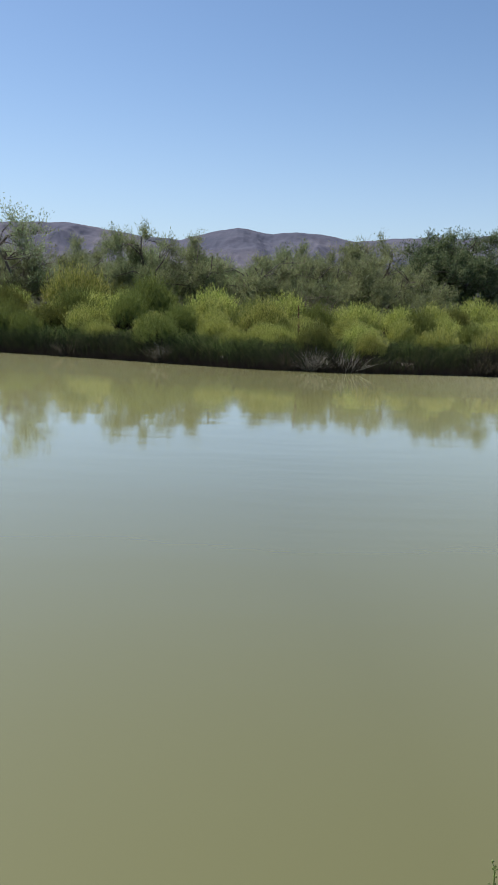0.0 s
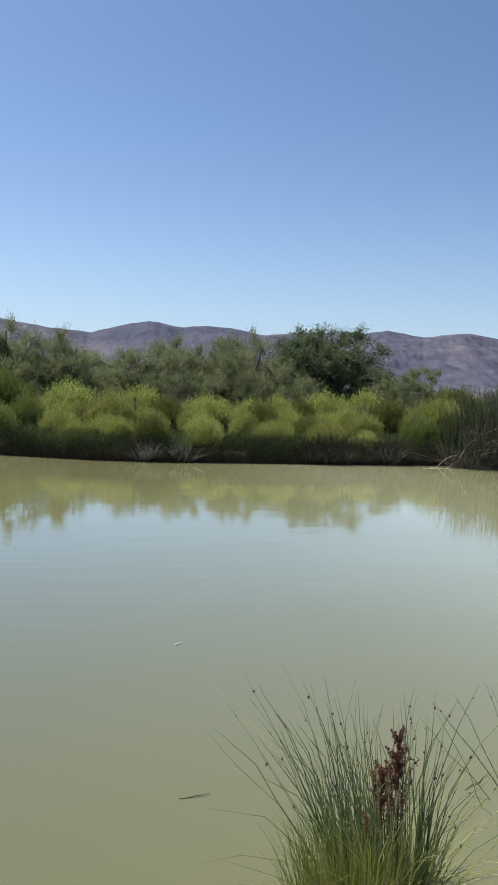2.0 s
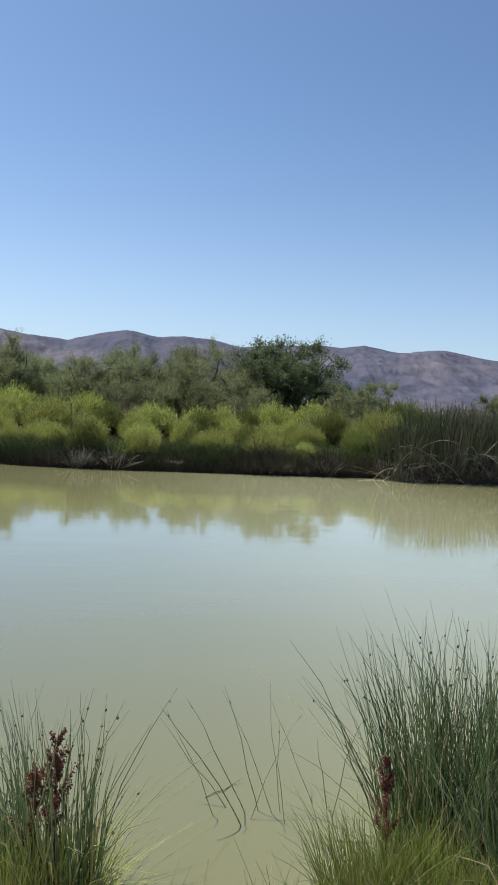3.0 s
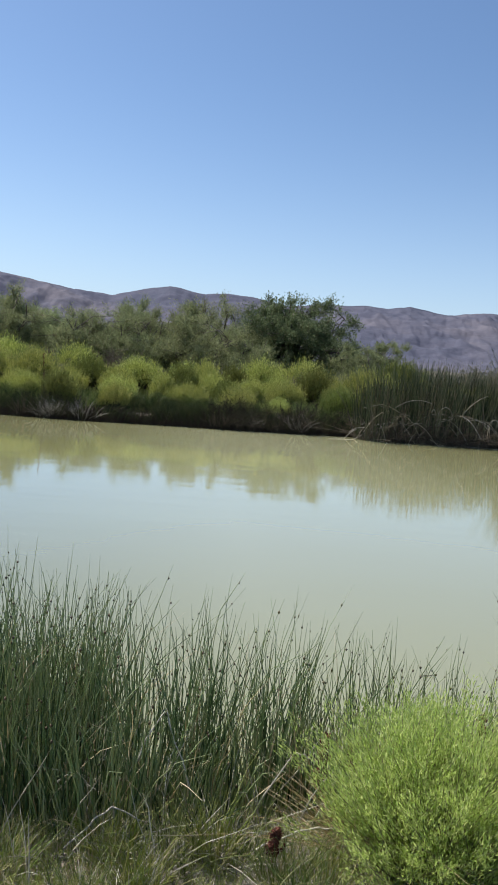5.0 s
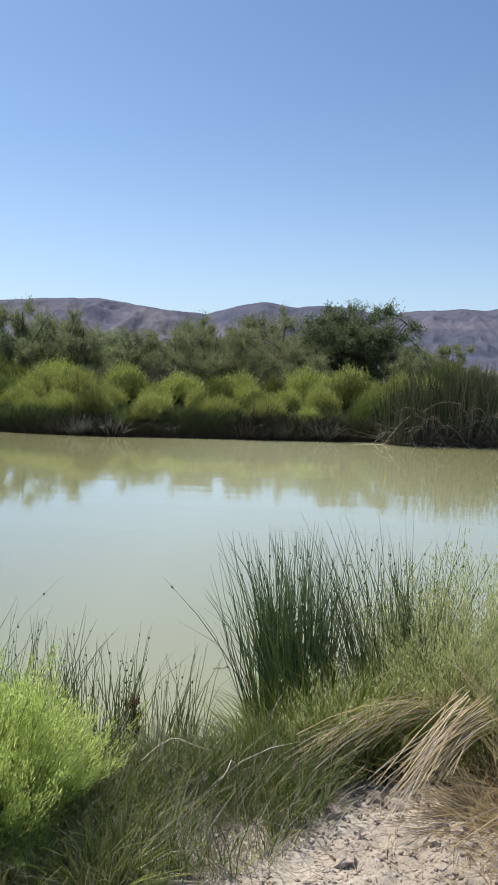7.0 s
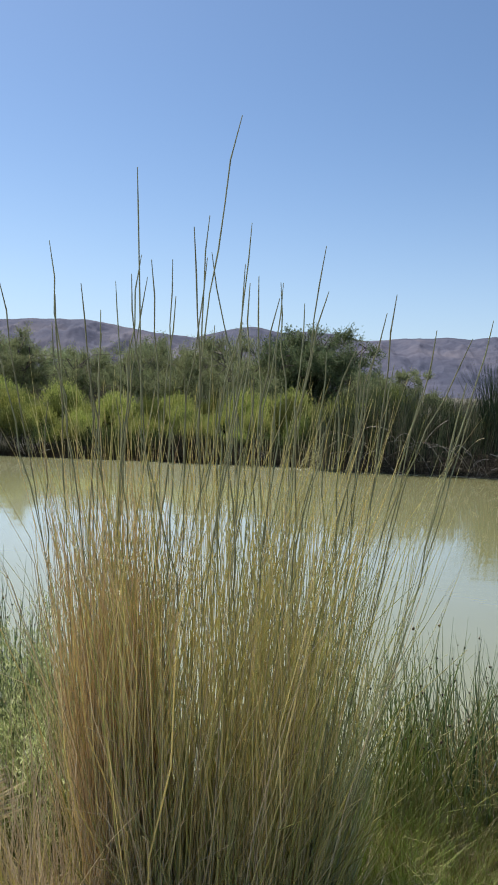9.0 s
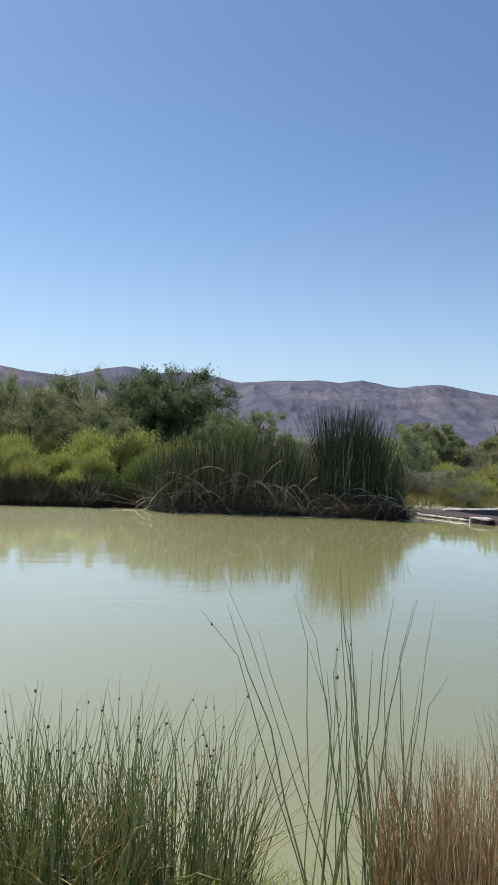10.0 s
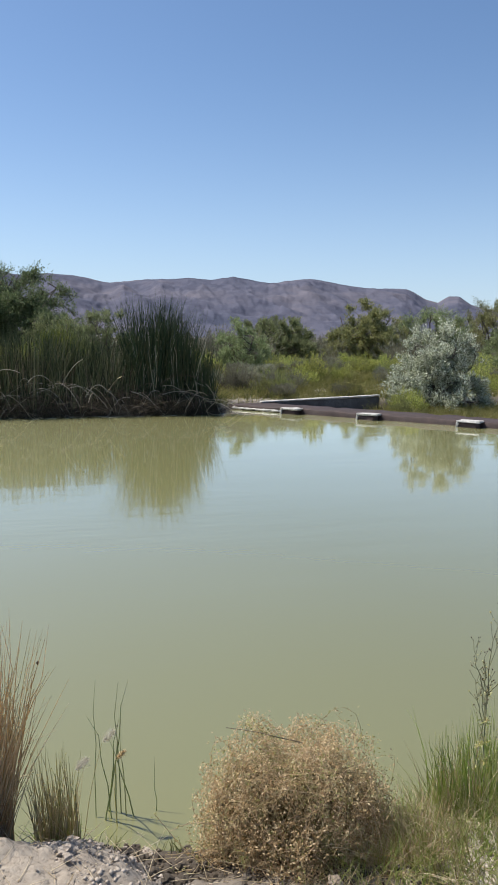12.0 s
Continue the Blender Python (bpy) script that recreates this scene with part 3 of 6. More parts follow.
# the pond's surface
wv = [(-60, -6, 0), (WEIR_B.x - 0.2, -6, 0), (WEIR_B.x + WEIR_N.x * 0.1, WEIR_B.y + WEIR_N.y * 0.1, 0), (WEIR_A.x + WEIR_N.x * 0.1, WEIR_A.y + WEIR_N.y * 0.1, 0), (WEIR_A.x - 0.3, 24.6, 0), (-60, 44, 0)]
wb = bmesh.new()
wb.faces.new([wb.verts.new(v) for v in wv])
wme = bpy.data.meshes.new("water")
wb.to_mesh(wme)
wb.free()
wme.materials.append(M_WATER)
water = tagged(new("water", wme), "still silty olive-green pond water", "water", kind="structure")


def hills():
    """A bare desert range two kilometres off, its crest given by bearing."""
    crest_x = [-3800, -2200, -1300, -955, -891, -826, -746, -636, -461, -375, -275, -174, -88, -31, 62, 119, 184, 275, 340, 497, 544, 602, 711, 825, 913, 1000, 1127, 1195, 1232, 1268, 1302, 1345, 1440, 1800, 2600, 4200]
    crest_z = [60, 120, 190, 200, 206, 203, 169, 176, 183, 170, 155, 149, 171, 184, 169, 178, 174, 157, 166, 177, 173, 183, 171, 186, 176, 166, 168, 138, 131, 151, 151, 127, 112, 108, 90, 60]
    u = np.concatenate([np.linspace(-3800, -1100, 50), np.linspace(-1090, 1600, 760), np.linspace(1620, 4200, 50)])
    v = np.linspace(0, 1, 150)
    U, V = np.meshgrid(u, v)
    Yd = 1250 + 1500 * V
    X = U * Yd / 2000
    top = np.interp(U, crest_x, crest_z)
    top = top + 5 * (fbm(U / 36, U * 0 + 3, 3, 52) - 0.5)
    soft = np.interp(U, np.linspace(-3800, 4200, 60), np.interp(np.linspace(-3800, 4200, 60), crest_x, crest_z))
    rise = smooth_step(0.0, 0.5, V) ** 0.85 * (1 - smooth_step(0.5, 1.0, V) * 0.95)
    gully = fbm(X / 85 + 0.6 * fbm(X / 200, Yd / 200, 3, 8), Yd / 260, 6, 21, True) - 0.55
    knob = fbm(X / 60, Yd / 60, 4, 33) - 0.5
    inside = smooth_step(0.03, 0.2, V) * (1 - smooth_step(0.36, 0.5, V))
    Z = 12 + (np.where(V > 0.3, top, 0.5 * top + 0.5 * soft) - 12) * rise * Yd / 2000 / (1 + 0.0 * V) + inside * (34 * gully + 12 * knob + 8 * (fbm(X / 34 + 0.8 * knob, Yd / 60, 5, 45, True) - 0.55))
    Z = np.minimum(Z, (top - 3) * Yd / 2000 * np.where(np.abs(V - 0.5) < 0.012, 2, 1))
    Z = np.where(V == 0, 8, Z)
    i = np.arange(U.size).reshape(U.shape)
    q = np.stack([i[:-1, :-1], i[:-1, 1:], i[1:, 1:], i[1:, :-1]], axis=-1)
    ob = new("hills", mesh("hills", np.stack([X, Yd, Z], axis=-1), q, True))
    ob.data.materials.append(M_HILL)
    return tagged(ob, "bare desert hills along the horizon, blue haze mixed into their mauve-brown", "hills", kind="structure")


hills()


# ---- plants ----
def dome_dirs(n, spread, rng):
    """Upward directions fanned out to spread (radians)."""
    a, t = rng.uniform(0, 2 * np.pi, n), spread * np.sqrt(rng.uniform(0, 1, n))
    return np.stack([np.sin(t) * np.cos(a), np.sin(t) * np.sin(a), np.cos(t)], axis=-1)


def mass(ob):
    """Marks a part whose pieces nobody could count."""
    return tagged(ob, kind="stuff")


def broom_bush(x, y, label, seed, radius=0.6, tall=1.1, stems=130, leaf_n=2200, leaf=(0.085, 0.011), leaf_mat=None, category="bush", group="", name="rabbitbrush", start=0.35, z=None, stem_r=0.004, ragged=0.0, spread=1.2, loose=0.38, rise=0.25):
    """A broom-like shrub: many wiry stems fanning from the foot, thin leaves along their upper part."""
    rng = np.random.RandomState(seed)
    ob = thing(name, x, y, height(x, y) - 0.03 if z is None else z, label, category, group)
    ways = dome_dirs(stems, spread, rng)
    lobes = unit(dome_dirs(7, 1.15, rng))
    lump = 0.62 + 0.42 * np.max(ways @ lobes.T, axis=1) ** 14
    reach = lump * rng.uniform(0.85 - ragged, 1.05 + ragged, stems) / np.sqrt((np.hypot(ways[:, 0], ways[:, 1]) / radius) ** 2 + (ways[:, 2] / tall) ** 2)
    foot = np.stack([rng.normal(0, radius * 0.16, stems), rng.normal(0, radius * 0.16, stems), np.zeros(stems)], axis=-1)
    bow = np.zeros((stems, 3))
    bow[:, 2] = 0.12
    P = bend(foot, ways, reach * 0.92, bow, 5, 0.012, rng)
    mass(part("stem_mass", tubes(P, np.array([1.6, 1.3, 1.0, 0.7, 0.3])[None] * stem_r, 3), M_TWIG, ob, "thin woody stems"))
    i = rng.randint(0, stems, leaf_n)
    s = start + (1 - start) * np.sqrt(rng.uniform(0, 1, leaf_n))
    k = np.minimum((s * 4).astype(int), 3)
    f = (s * 4 - k)[:, None]
    at = P[i, k] * (1 - f) + P[i, k + 1] * f
    way = unit(P[i, k + 1] - P[i, k]) + rng.normal(size=(leaf_n, 3)) * loose + np.array([0, 0, rise])
    at = at + rng.normal(size=at.shape) * 0.028 * radius
    mass(part("foliage", leaves(at, way, leaf[0] * rng.uniform(0.6, 1.4, leaf_n), leaf[1] * rng.uniform(0.7, 1.3, leaf_n), rng), leaf_mat or M_BROOM, ob))
    return ob


def tree(x, y, label, seed, tall=4.6, wide=2.2, trunks=4, leaf_n=9000, leaf=(0.13, 0.04), leaf_mat=None, name="tamarisk_tree", group="", category="tree", clumps=46, sprays=60, low=0.12, bare=0.0, size=0.2):
    """A many-stemmed small tree: trunks, a limb to each leaf clump, and feathery sprays at the outline. wide is the crown's half width."""
    rng = np.random.RandomState(seed)
    ob = thing(name, x, y, height(x, y) - 0.06, label, category, group)
    thick = 0.017 * tall
    # clump centres in an uneven dome
    c = unit(rng.normal(size=(clumps, 3)))
    c[:, 2] = np.abs(c[:, 2]) * 1.0 - 0.12
    shell = rng.uniform(0.35, 0.86, (clumps, 1)) * (0.82 + 0.3 * fbm(c[:, :1] * 1.6 + seed, c[:, 1:2] * 1.6, 2, seed))
    C = c * shell * np.array([wide, wide, tall * (1 - low)]) + np.array([0, 0, tall * low + 0.1])
    C[:, 2] = np.clip(C[:, 2], tall * 0.08, tall * 0.94)
    ways = dome_dirs(trunks, 0.5, rng)
    foot = np.stack([rng.normal(0, 0.16, trunks), rng.normal(0, 0.16, trunks), np.zeros(trunks)], axis=-1)
    TR = bend(foot, ways, tall * rng.uniform(0.5, 0.72, trunks), ways * np.array([1, 1, 0]) * 0.35, 7, 0.02, rng)
    for j in range(trunks):
        part("trunk", tubes(TR[j:j + 1], np.linspace(1, 0.3, 7)[None] * thick * rng.uniform(0.7, 1.1), 6), M_BARK, ob, smooth=True)
    thin = []
    for j in range(clumps):
        d = np.linalg.norm((TR - C[j]) * np.array([1, 1, 1.4]), axis=-1) + (TR[..., 2] > C[j, 2]) * 9 + (np.arange(7) < 1)[None] * 0.5
        a = TR.reshape(-1, 3)[np.argmin(d)]
        mid = (a + C[j]) / 2 + rng.normal(size=3) * 0.05 * wide + np.array([0, 0, 0.03 * tall])
        path = np.stack([a, (a + mid) / 2 + rng.normal(size=3) * 0.02, mid, (mid + C[j]) / 2 + rng.normal(size=3) * 0.02, C[j]])[None]
        limb = tubes(path, np.array([[1, 0.8, 0.65, 0.45, 0.2]]) * thick * 0.33, 4)
        if j < 36:
            part("limb", limb, M_BARK, ob)
        else:
            thin.append(limb)
    if thin:
        mass(part("limb_mass", join(*thin), M_BARK, ob, "thin inner branches"))
    live = np.nonzero(rng.uniform(size=clumps) >= bare)[0]
    # twigs out of the clumps
    nt = clumps * 9
    ti = rng.randint(0, clumps, nt)
    out = unit(unit(C[ti] * np.array([1, 1, 0.3])) * 0.6 + rng.normal(size=(nt, 3)) * 0.8 + np.array([0, 0, 0.6]))
    TW = bend(C[ti] + rng.normal(size=(nt, 3)) * 0.05, out, tall * size * rng.uniform(0.35, 1.0, nt), np.tile([0, 0, -0.1], (nt, 1)), 4, 0.03, rng)
    mass(part("twig_mass", tubes(TW, np.array([1, 0.8, 0.5, 0.2])[None] * thick * 0.09, 3), M_TWIG, ob, "fine bare twigs"))
    ok = np.nonzero(np.isin(ti, live))[0]
    i = ok[rng.randint(0, len(ok), leaf_n)]
    f = rng.uniform(0, 2.999, leaf_n)
    k = f.astype(int)
    at = TW[i, k] + (TW[i, k + 1] - TW[i, k]) * (f - k)[:, None] + rng.normal(size=(leaf_n, 3)) * tall * size * 0.10
    at[:, 2] = np.maximum(at[:, 2], 0.1)
    way = out[i] * 0.8 + rng.normal(size=(leaf_n, 3)) * 0.6 + np.array([0, 0, 0.25])
    mass(part("crown", leaves(at, way, leaf[0] * rng.uniform(0.6, 1.5, leaf_n), leaf[1] * rng.uniform(0.7, 1.4, leaf_n), rng), leaf_mat or M_TREE, ob))
    return ob


def rush_clump(x, y, label, seed, stems=220, tall=1.0, foot=(0.3, 0.2), fan=0.25, lean=(0, 0), droop=0.25, thick=0.0030, mat=None, seeds=0.35, dead=0.12, name="rush_clump", group="", z=None, grass=0, category="rushes", single=0, short=0.5, dead_mat=None, long=1.05):
    """A clump of round rush stems, each bowing outward, with a brown seed knob below some of the tips.
    The longest stems (single) are parts of their own."""
    rng = np.random.RandomState(seed)
    zz = height(x, y) - 0.03 if z is None else z
    ob = thing(name, x, y, zz, label, category, group)

    def run(n, h0, h1, m, nm, lab, bowed, th, alone):
        a, r = rng.uniform(0, 2 * np.pi, n), np.sqrt(rng.uniform(0, 1, n))
        base = np.stack([foot[0] * r * np.cos(a), foot[1] * r * np.sin(a), np.zeros(n)], axis=-1)
        base[:, 2] = np.clip(lie(base[:, 0] + x, base[:, 1] + y), -0.06, 2) - zz - 0.02
        drift = np.stack([vnoise(base[:, 0] * 9 + seed, base[:, 1] * 9, 4) - 0.5, vnoise(base[:, 0] * 9, base[:, 1] * 9 + seed, 5) - 0.5, np.zeros(n)], axis=-1)
        out = np.stack([base[:, 0] / foot[0], base[:, 1] / foot[1], np.zeros(n)], axis=-1) + rng.normal(size=(n, 3)) * np.array([0.6, 0.6, 0])
        out = out * np.minimum(1, 1.5 / np.maximum(1e-6, np.linalg.norm(out, axis=1, keepdims=True)))
        way = unit(np.array([lean[0], lean[1], 1.0]) + drift * 0.4 + out * fan * rng.uniform(0.2, 1.3, (n, 1)) ** 1.5)
        bow = out * bowed * rng.uniform(0, 1, (n, 1)) ** 2 - np.array([0, 0, 1.0]) * bowed * 0.35 * rng.uniform(0, 1, (n, 1)) ** 2
        L = tall * (h0 + (h1 - h0) * rng.uniform(0, 1, n) ** 0.8)
        P = bend(base, way, L, bow, 6, 0.010, rng)
        nod = rng.uniform(0, 1, n) ** 3
        P[:, 5] += (unit(out + 1e-6) * 0.05 - np.array([0, 0, 0.06])) * (nod * tall)[:, None]
        R = np.array([1.15, 1.1, 1, 0.85, 0.6, 0.2])[None] * th * rng.uniform(0.7, 1.25, (n, 1))
        order = np.argsort(-L)
        for j in order[:alone]:
            part("stem", tubes(P[j:j + 1], R[j:j + 1], 3), m, ob, lab, True)
        rest = order[alone:]
        if len(rest):
            mass(part(nm, tubes(P[rest], R[rest], 3), m, ob, lab, True))
        return P

    P = run(stems, short, long, mat or M_RUSH, "stem_mass", "", droop, thick, min(single, stems))
    if dead:
        run(max(4, int(stems * dead)), 0.3, 0.85, dead_mat or M_STRAW, "dead_stem_mass", "pale dry stems", droop * 2.2, thick * 0.9, 0)
    if seeds:
        pick = np.nonzero(rng.uniform(size=stems) < seeds)[0]
        f = rng.uniform(0.35, 0.75, len(pick))[:, None]
        at = P[pick, 4] * (1 - f) + P[pick, 5] * f + rng.normal(size=(len(pick), 3)) * 0.003
        if len(pick):
            mass(part("seed_head_mass", blobs(at, 0.0044 * rng.uniform(0.7, 1.4, len(pick)), rng, 1.6), M_SEED, ob, "small dark seed knobs"))
    if grass:
        a, r = rng.uniform(0, 2 * np.pi, grass), np.sqrt(rng.uniform(0, 1, grass))
        base = np.stack([foot[0] * 1.15 * r * np.cos(a), foot[1] * 1.1 * r * np.sin(a), np.zeros(grass)], axis=-1)
        base[:, 2] = np.clip(lie(base[:, 0] + x, base[:, 1] + y), -0.06, 2) - zz - 0.01
        way = unit(rng.normal(size=(grass, 3)) * np.array([0.45, 0.45, 0]) + np.array([0, 0, 1.0]))
        bow = rng.normal(size=(grass, 3)) * np.array([0.35, 0.35, 0]) - np.array([0, 0, 0.2])
        P = bend(base, way, tall * rng.uniform(0.15, 0.45, grass), bow, 4, 0.0, rng)
        mass(part("grass", tubes(P, np.array([1, 0.9, 0.6, 0.15])[None] * 0.0024, 3), M_GRASS, ob, "short green grass at its foot"))
    return ob


def grass_sheet(name, label, xs, ys, n, tall, mat, seed, keep=None, thick=0.002, lie_flat=0.0, k=4, edge=None):
    """Uncountable grass or litter over a stretch of ground, one mesh."""
    rng = np.random.RandomState(seed)
    x, y = rng.uniform(*xs, n), rng.uniform(*ys, n)
    if edge is not None:
        y = y + edge(x)
    if keep is not None:
        ok = keep(x, y, rng)
        x, y = x[ok], y[ok]
    n = len(x)
    z = lie(x, y)
    base = np.stack([x, y, z - 0.01 * (1 - lie_flat) + 0.006 * lie_flat], axis=-1)
    flat = rng.normal(size=(n, 3)) * np.array([1, 1, 0])
    way = unit(unit(flat) * lie_flat + rng.normal(size=(n, 3)) * np.array([0.3, 0.3, 0]) + np.array([0, 0, 1.0 - lie_flat * 0.97]))
    bow = rng.normal(size=(n, 3)) * np.array([0.25, 0.25, 0]) * (1 - 0.6 * lie_flat) - np.array([0, 0, 0.18]) * (1 - lie_flat)
    P = bend(base, way, np.asarray(tall[0]) + (tall[1] - tall[0]) * rng.uniform(0, 1, n) ** 1.5, bow, k, 0.01, rng)
    P[..., 2] = np.maximum(P[..., 2], z[:, None] + 0.002) if lie_flat else P[..., 2]
    ob = new(name, mesh(name, *tubes(P, np.linspace(1, 0.25, k)[None] * thick * rng.uniform(0.7, 1.3, (n, 1)), 3)))
    ob.data.materials.append(mat)
    return tagged(ob, label, "grass", kind="stuff")


# ---- far bank: rabbitbrush, sage, fringe grass, trees ----
far_rng = np.random.RandomState(11)
FAR = "rabbitbrush along the far bank"


def mound_bush(label, seed, radius=0.85, tall=1.05, leaf_n=12500, leaf=(0.075, 0.0135), mat=None, group="", name="rabbitbrush"):
    """A dense rounded shrub of several lobes, covered in fine upright shoots, woody inside and filled with leaves
    coloured dark as shade.
    """
    rng = np.random.RandomState(seed)
    ob = thing(name, 0, 26, 0, label, "bush", group)
    n = rng.randint(4, 7)
    a = np.arange(n) * 2.4 + rng.uniform(0, 6)
    C = np.stack([np.cos(a), np.sin(a), np.zeros(n)], axis=-1) * radius * rng.uniform(0.30, 0.50, (n, 1))
    C[0] = 0
    H = tall * rng.uniform(0.68, 0.92, n)
    H[0] = tall
    W = radius * rng.uniform(0.46, 0.62, n)
    m = 2600
    which = rng.randint(0, n, m)
    u = dome_dirs(m, 1.32, rng)
    S = np.stack([W, W, H * 0.80], axis=-1)[which]
    base = C[which] + u * S * rng.uniform(0.62, 0.92, (m, 1))
    base[:, 2] += 0.06
    inside = np.zeros(m, bool)
    for k in range(n):
        q = (base - C[k]) / np.array([W[k], W[k], H[k] * 0.80])
        inside |= (which != k) & (np.linalg.norm(q, axis=1) < 0.80)
    inside |= (base[:, 2] < 0.36 * tall) & (rng.uniform(size=m) < 0.3)
    base, u = base[~inside], u[~inside]
    m = len(base)
    way = unit(u * 0.42 + np.array([0, 0, 0.85]) + rng.normal(size=(m, 3)) * 0.18)
    L = tall * (0.13 + 0.36 * rng.uniform(0, 1, m) ** 1.9)
    i, f = rng.randint(0, m, leaf_n), rng.uniform(0, 1, leaf_n)
    at = base[i] + way[i] * (L[i] * f)[:, None] + rng.normal(size=(leaf_n, 3)) * 0.022
    at[:, 2] = np.maximum(at[:, 2], 0.03)
    mass(part("foliage", leaves(at, way[i] + rng.normal(size=(leaf_n, 3)) * 0.24, leaf[0] * rng.uniform(0.6, 1.4, leaf_n), leaf[1] * rng.uniform(0.7, 1.3, leaf_n), rng), mat or M_BROOM, ob))
    # Near-black leaves inside the mound: its self-shade put into the colour.
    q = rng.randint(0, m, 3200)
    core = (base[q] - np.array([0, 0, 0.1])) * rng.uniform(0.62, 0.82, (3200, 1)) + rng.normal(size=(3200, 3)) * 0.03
    mass(part("inner_leaf_mass", leaves(core, unit(u[q]) * 0.3 + rng.normal(size=(3200, 3)), 0.13, 0.055, rng), M_WOOD, ob, "inner leaves coloured dark as the mound's own shade"))
    j = rng.randint(0, m, 700)
    foot = rng.normal(size=(700, 3)) * np.array([0.22, 0.22, 0]) * radius
    s = np.linspace(0, 1, 5)[None, :, None]
    P = foot[:, None] * (1 - s) + (base[j] + way[j] * 0.1)[:, None] * s + np.array([0, 0, 0.12]) * tall * s * (1 - s)
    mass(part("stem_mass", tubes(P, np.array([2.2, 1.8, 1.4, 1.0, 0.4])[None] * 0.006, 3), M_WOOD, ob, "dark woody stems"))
    return ob


def bare_shrub(label, seed, radius, tall, mat, group):
    """A dead shrub: crooked grey twigs forking out of one foot."""
    rng = np.random.RandomState(seed)
    ob = thing("dead_shrub", 0, 30, 0, label, "dead shrub", group)
    n = 120
    P = bend(rng.normal(size=(n, 3)) * np.array([0.1, 0.1, 0]), dome_dirs(n, 1.15, rng) * np.array([radius / tall, radius / tall, 1]), tall * rng.uniform(0.5, 1.05, n), rng.normal(size=(n, 3)) * 0.12, 7, 0.022, rng)
    mass(part("stem_mass", tubes(P, np.linspace(2.2, 0.6, 7)[None] * 0.005, 3), mat, ob))
    m = 900
    i, k = rng.randint(0, n, m), rng.randint(2, 7, m)
    T = bend(P[i, k], unit(P[i, k] - P[i, k - 1]) + rng.normal(size=(m, 3)) * 0.6, tall * rng.uniform(0.08, 0.28, m), rng.normal(size=(m, 3)) * 0.1, 4, 0.03, rng)
    mass(part("twig_mass", tubes(T, np.linspace(1.2, 0.5, 4)[None] * 0.0035, 3), mat, ob, "fine bare twigs"))
    return ob


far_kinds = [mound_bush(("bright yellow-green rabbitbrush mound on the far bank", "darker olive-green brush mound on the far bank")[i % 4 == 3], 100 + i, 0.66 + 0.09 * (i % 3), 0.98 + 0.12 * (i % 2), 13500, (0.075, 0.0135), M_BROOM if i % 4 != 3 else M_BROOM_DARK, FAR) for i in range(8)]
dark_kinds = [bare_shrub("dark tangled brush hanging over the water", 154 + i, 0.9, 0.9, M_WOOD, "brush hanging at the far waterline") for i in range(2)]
dead_kinds = [bare_shrub("grey leafless dead shrub among the far bushes", 150 + i, 0.8, 0.9, (M_TWIG, M_DEAD, M_TWIG)[i], "dead shrubs on the far bank") for i in range(3)]
sage_kinds = [broom_bush(0, 30, "grey-green sagebrush behind the bank", 140 + i, 0.8, 0.95, 170, 2200, (0.075, 0.015), M_SAGE, "bush", "sagebrush on the far bank", "sagebrush") for i in range(3)]


def scatter(kinds, spots, smin, smax, rng, drop=0.04, shady=()):
    """Puts the kinds at the spots; the first of each kind is the built one itself."""
    for j, (x, y) in enumerate(spots):
        s, sz = rng.uniform(smin, smax), rng.uniform(0.85, 1.15)
        m = pose(x, y, height(x, y) - drop, 0, 0, rng.uniform(0, 360)) @ Matrix.Diagonal((s, s, s * sz, 1))
        if j < len(kinds):
            kinds[j].matrix_basis = m
        else:
            pick = kinds[rng.randint(len(kinds))]
            if shady and x < -1.5 and rng.uniform() < 0.4:
                pick = kinds[shady[rng.randint(len(shady))]]
            copy_thing(pick, m)


for row, (dy, gap, s0, s1) in enumerate(((1.35, 1.8, 0.72, 1.1), (2.7, 1.75, 0.75, 1.12), (4.1, 1.7, 0.85, 1.25), (5.7, 1.8, 1.0, 1.4), (7.8, 2.2, 1.0, 1.4))):
    xx, spots = -13.0 - row, []
    while xx < 10.9 + row * 0.5:
        xx += gap * far_rng.uniform(0.6, 1.4)
        spots.append((xx, float(far_edge(xx)) + dy + far_rng.uniform(-0.4, 0.7)))
    far_rng.shuffle(spots)
    scatter(far_kinds if row == 0 else [copy_thing(k, Matrix.Identity(4)) for k in far_kinds], spots, s0, s1, far_rng, shady=(3, 7))
spots = [(far_rng.uniform(-18, 19), far_rng.uniform(28.5, 38)) for i in range(75)]
scatter(sage_kinds, spots, 0.8, 1.45, far_rng)
dead_rng = np.random.RandomState(15)
for k in range(2):
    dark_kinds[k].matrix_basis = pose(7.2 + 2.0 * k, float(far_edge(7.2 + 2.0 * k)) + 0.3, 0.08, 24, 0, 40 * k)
scatter(dead_kinds, [(dead_rng.uniform(-14, 13), dead_rng.uniform(30.5, 35)) for i in range(22)], 0.8, 1.4, dead_rng)
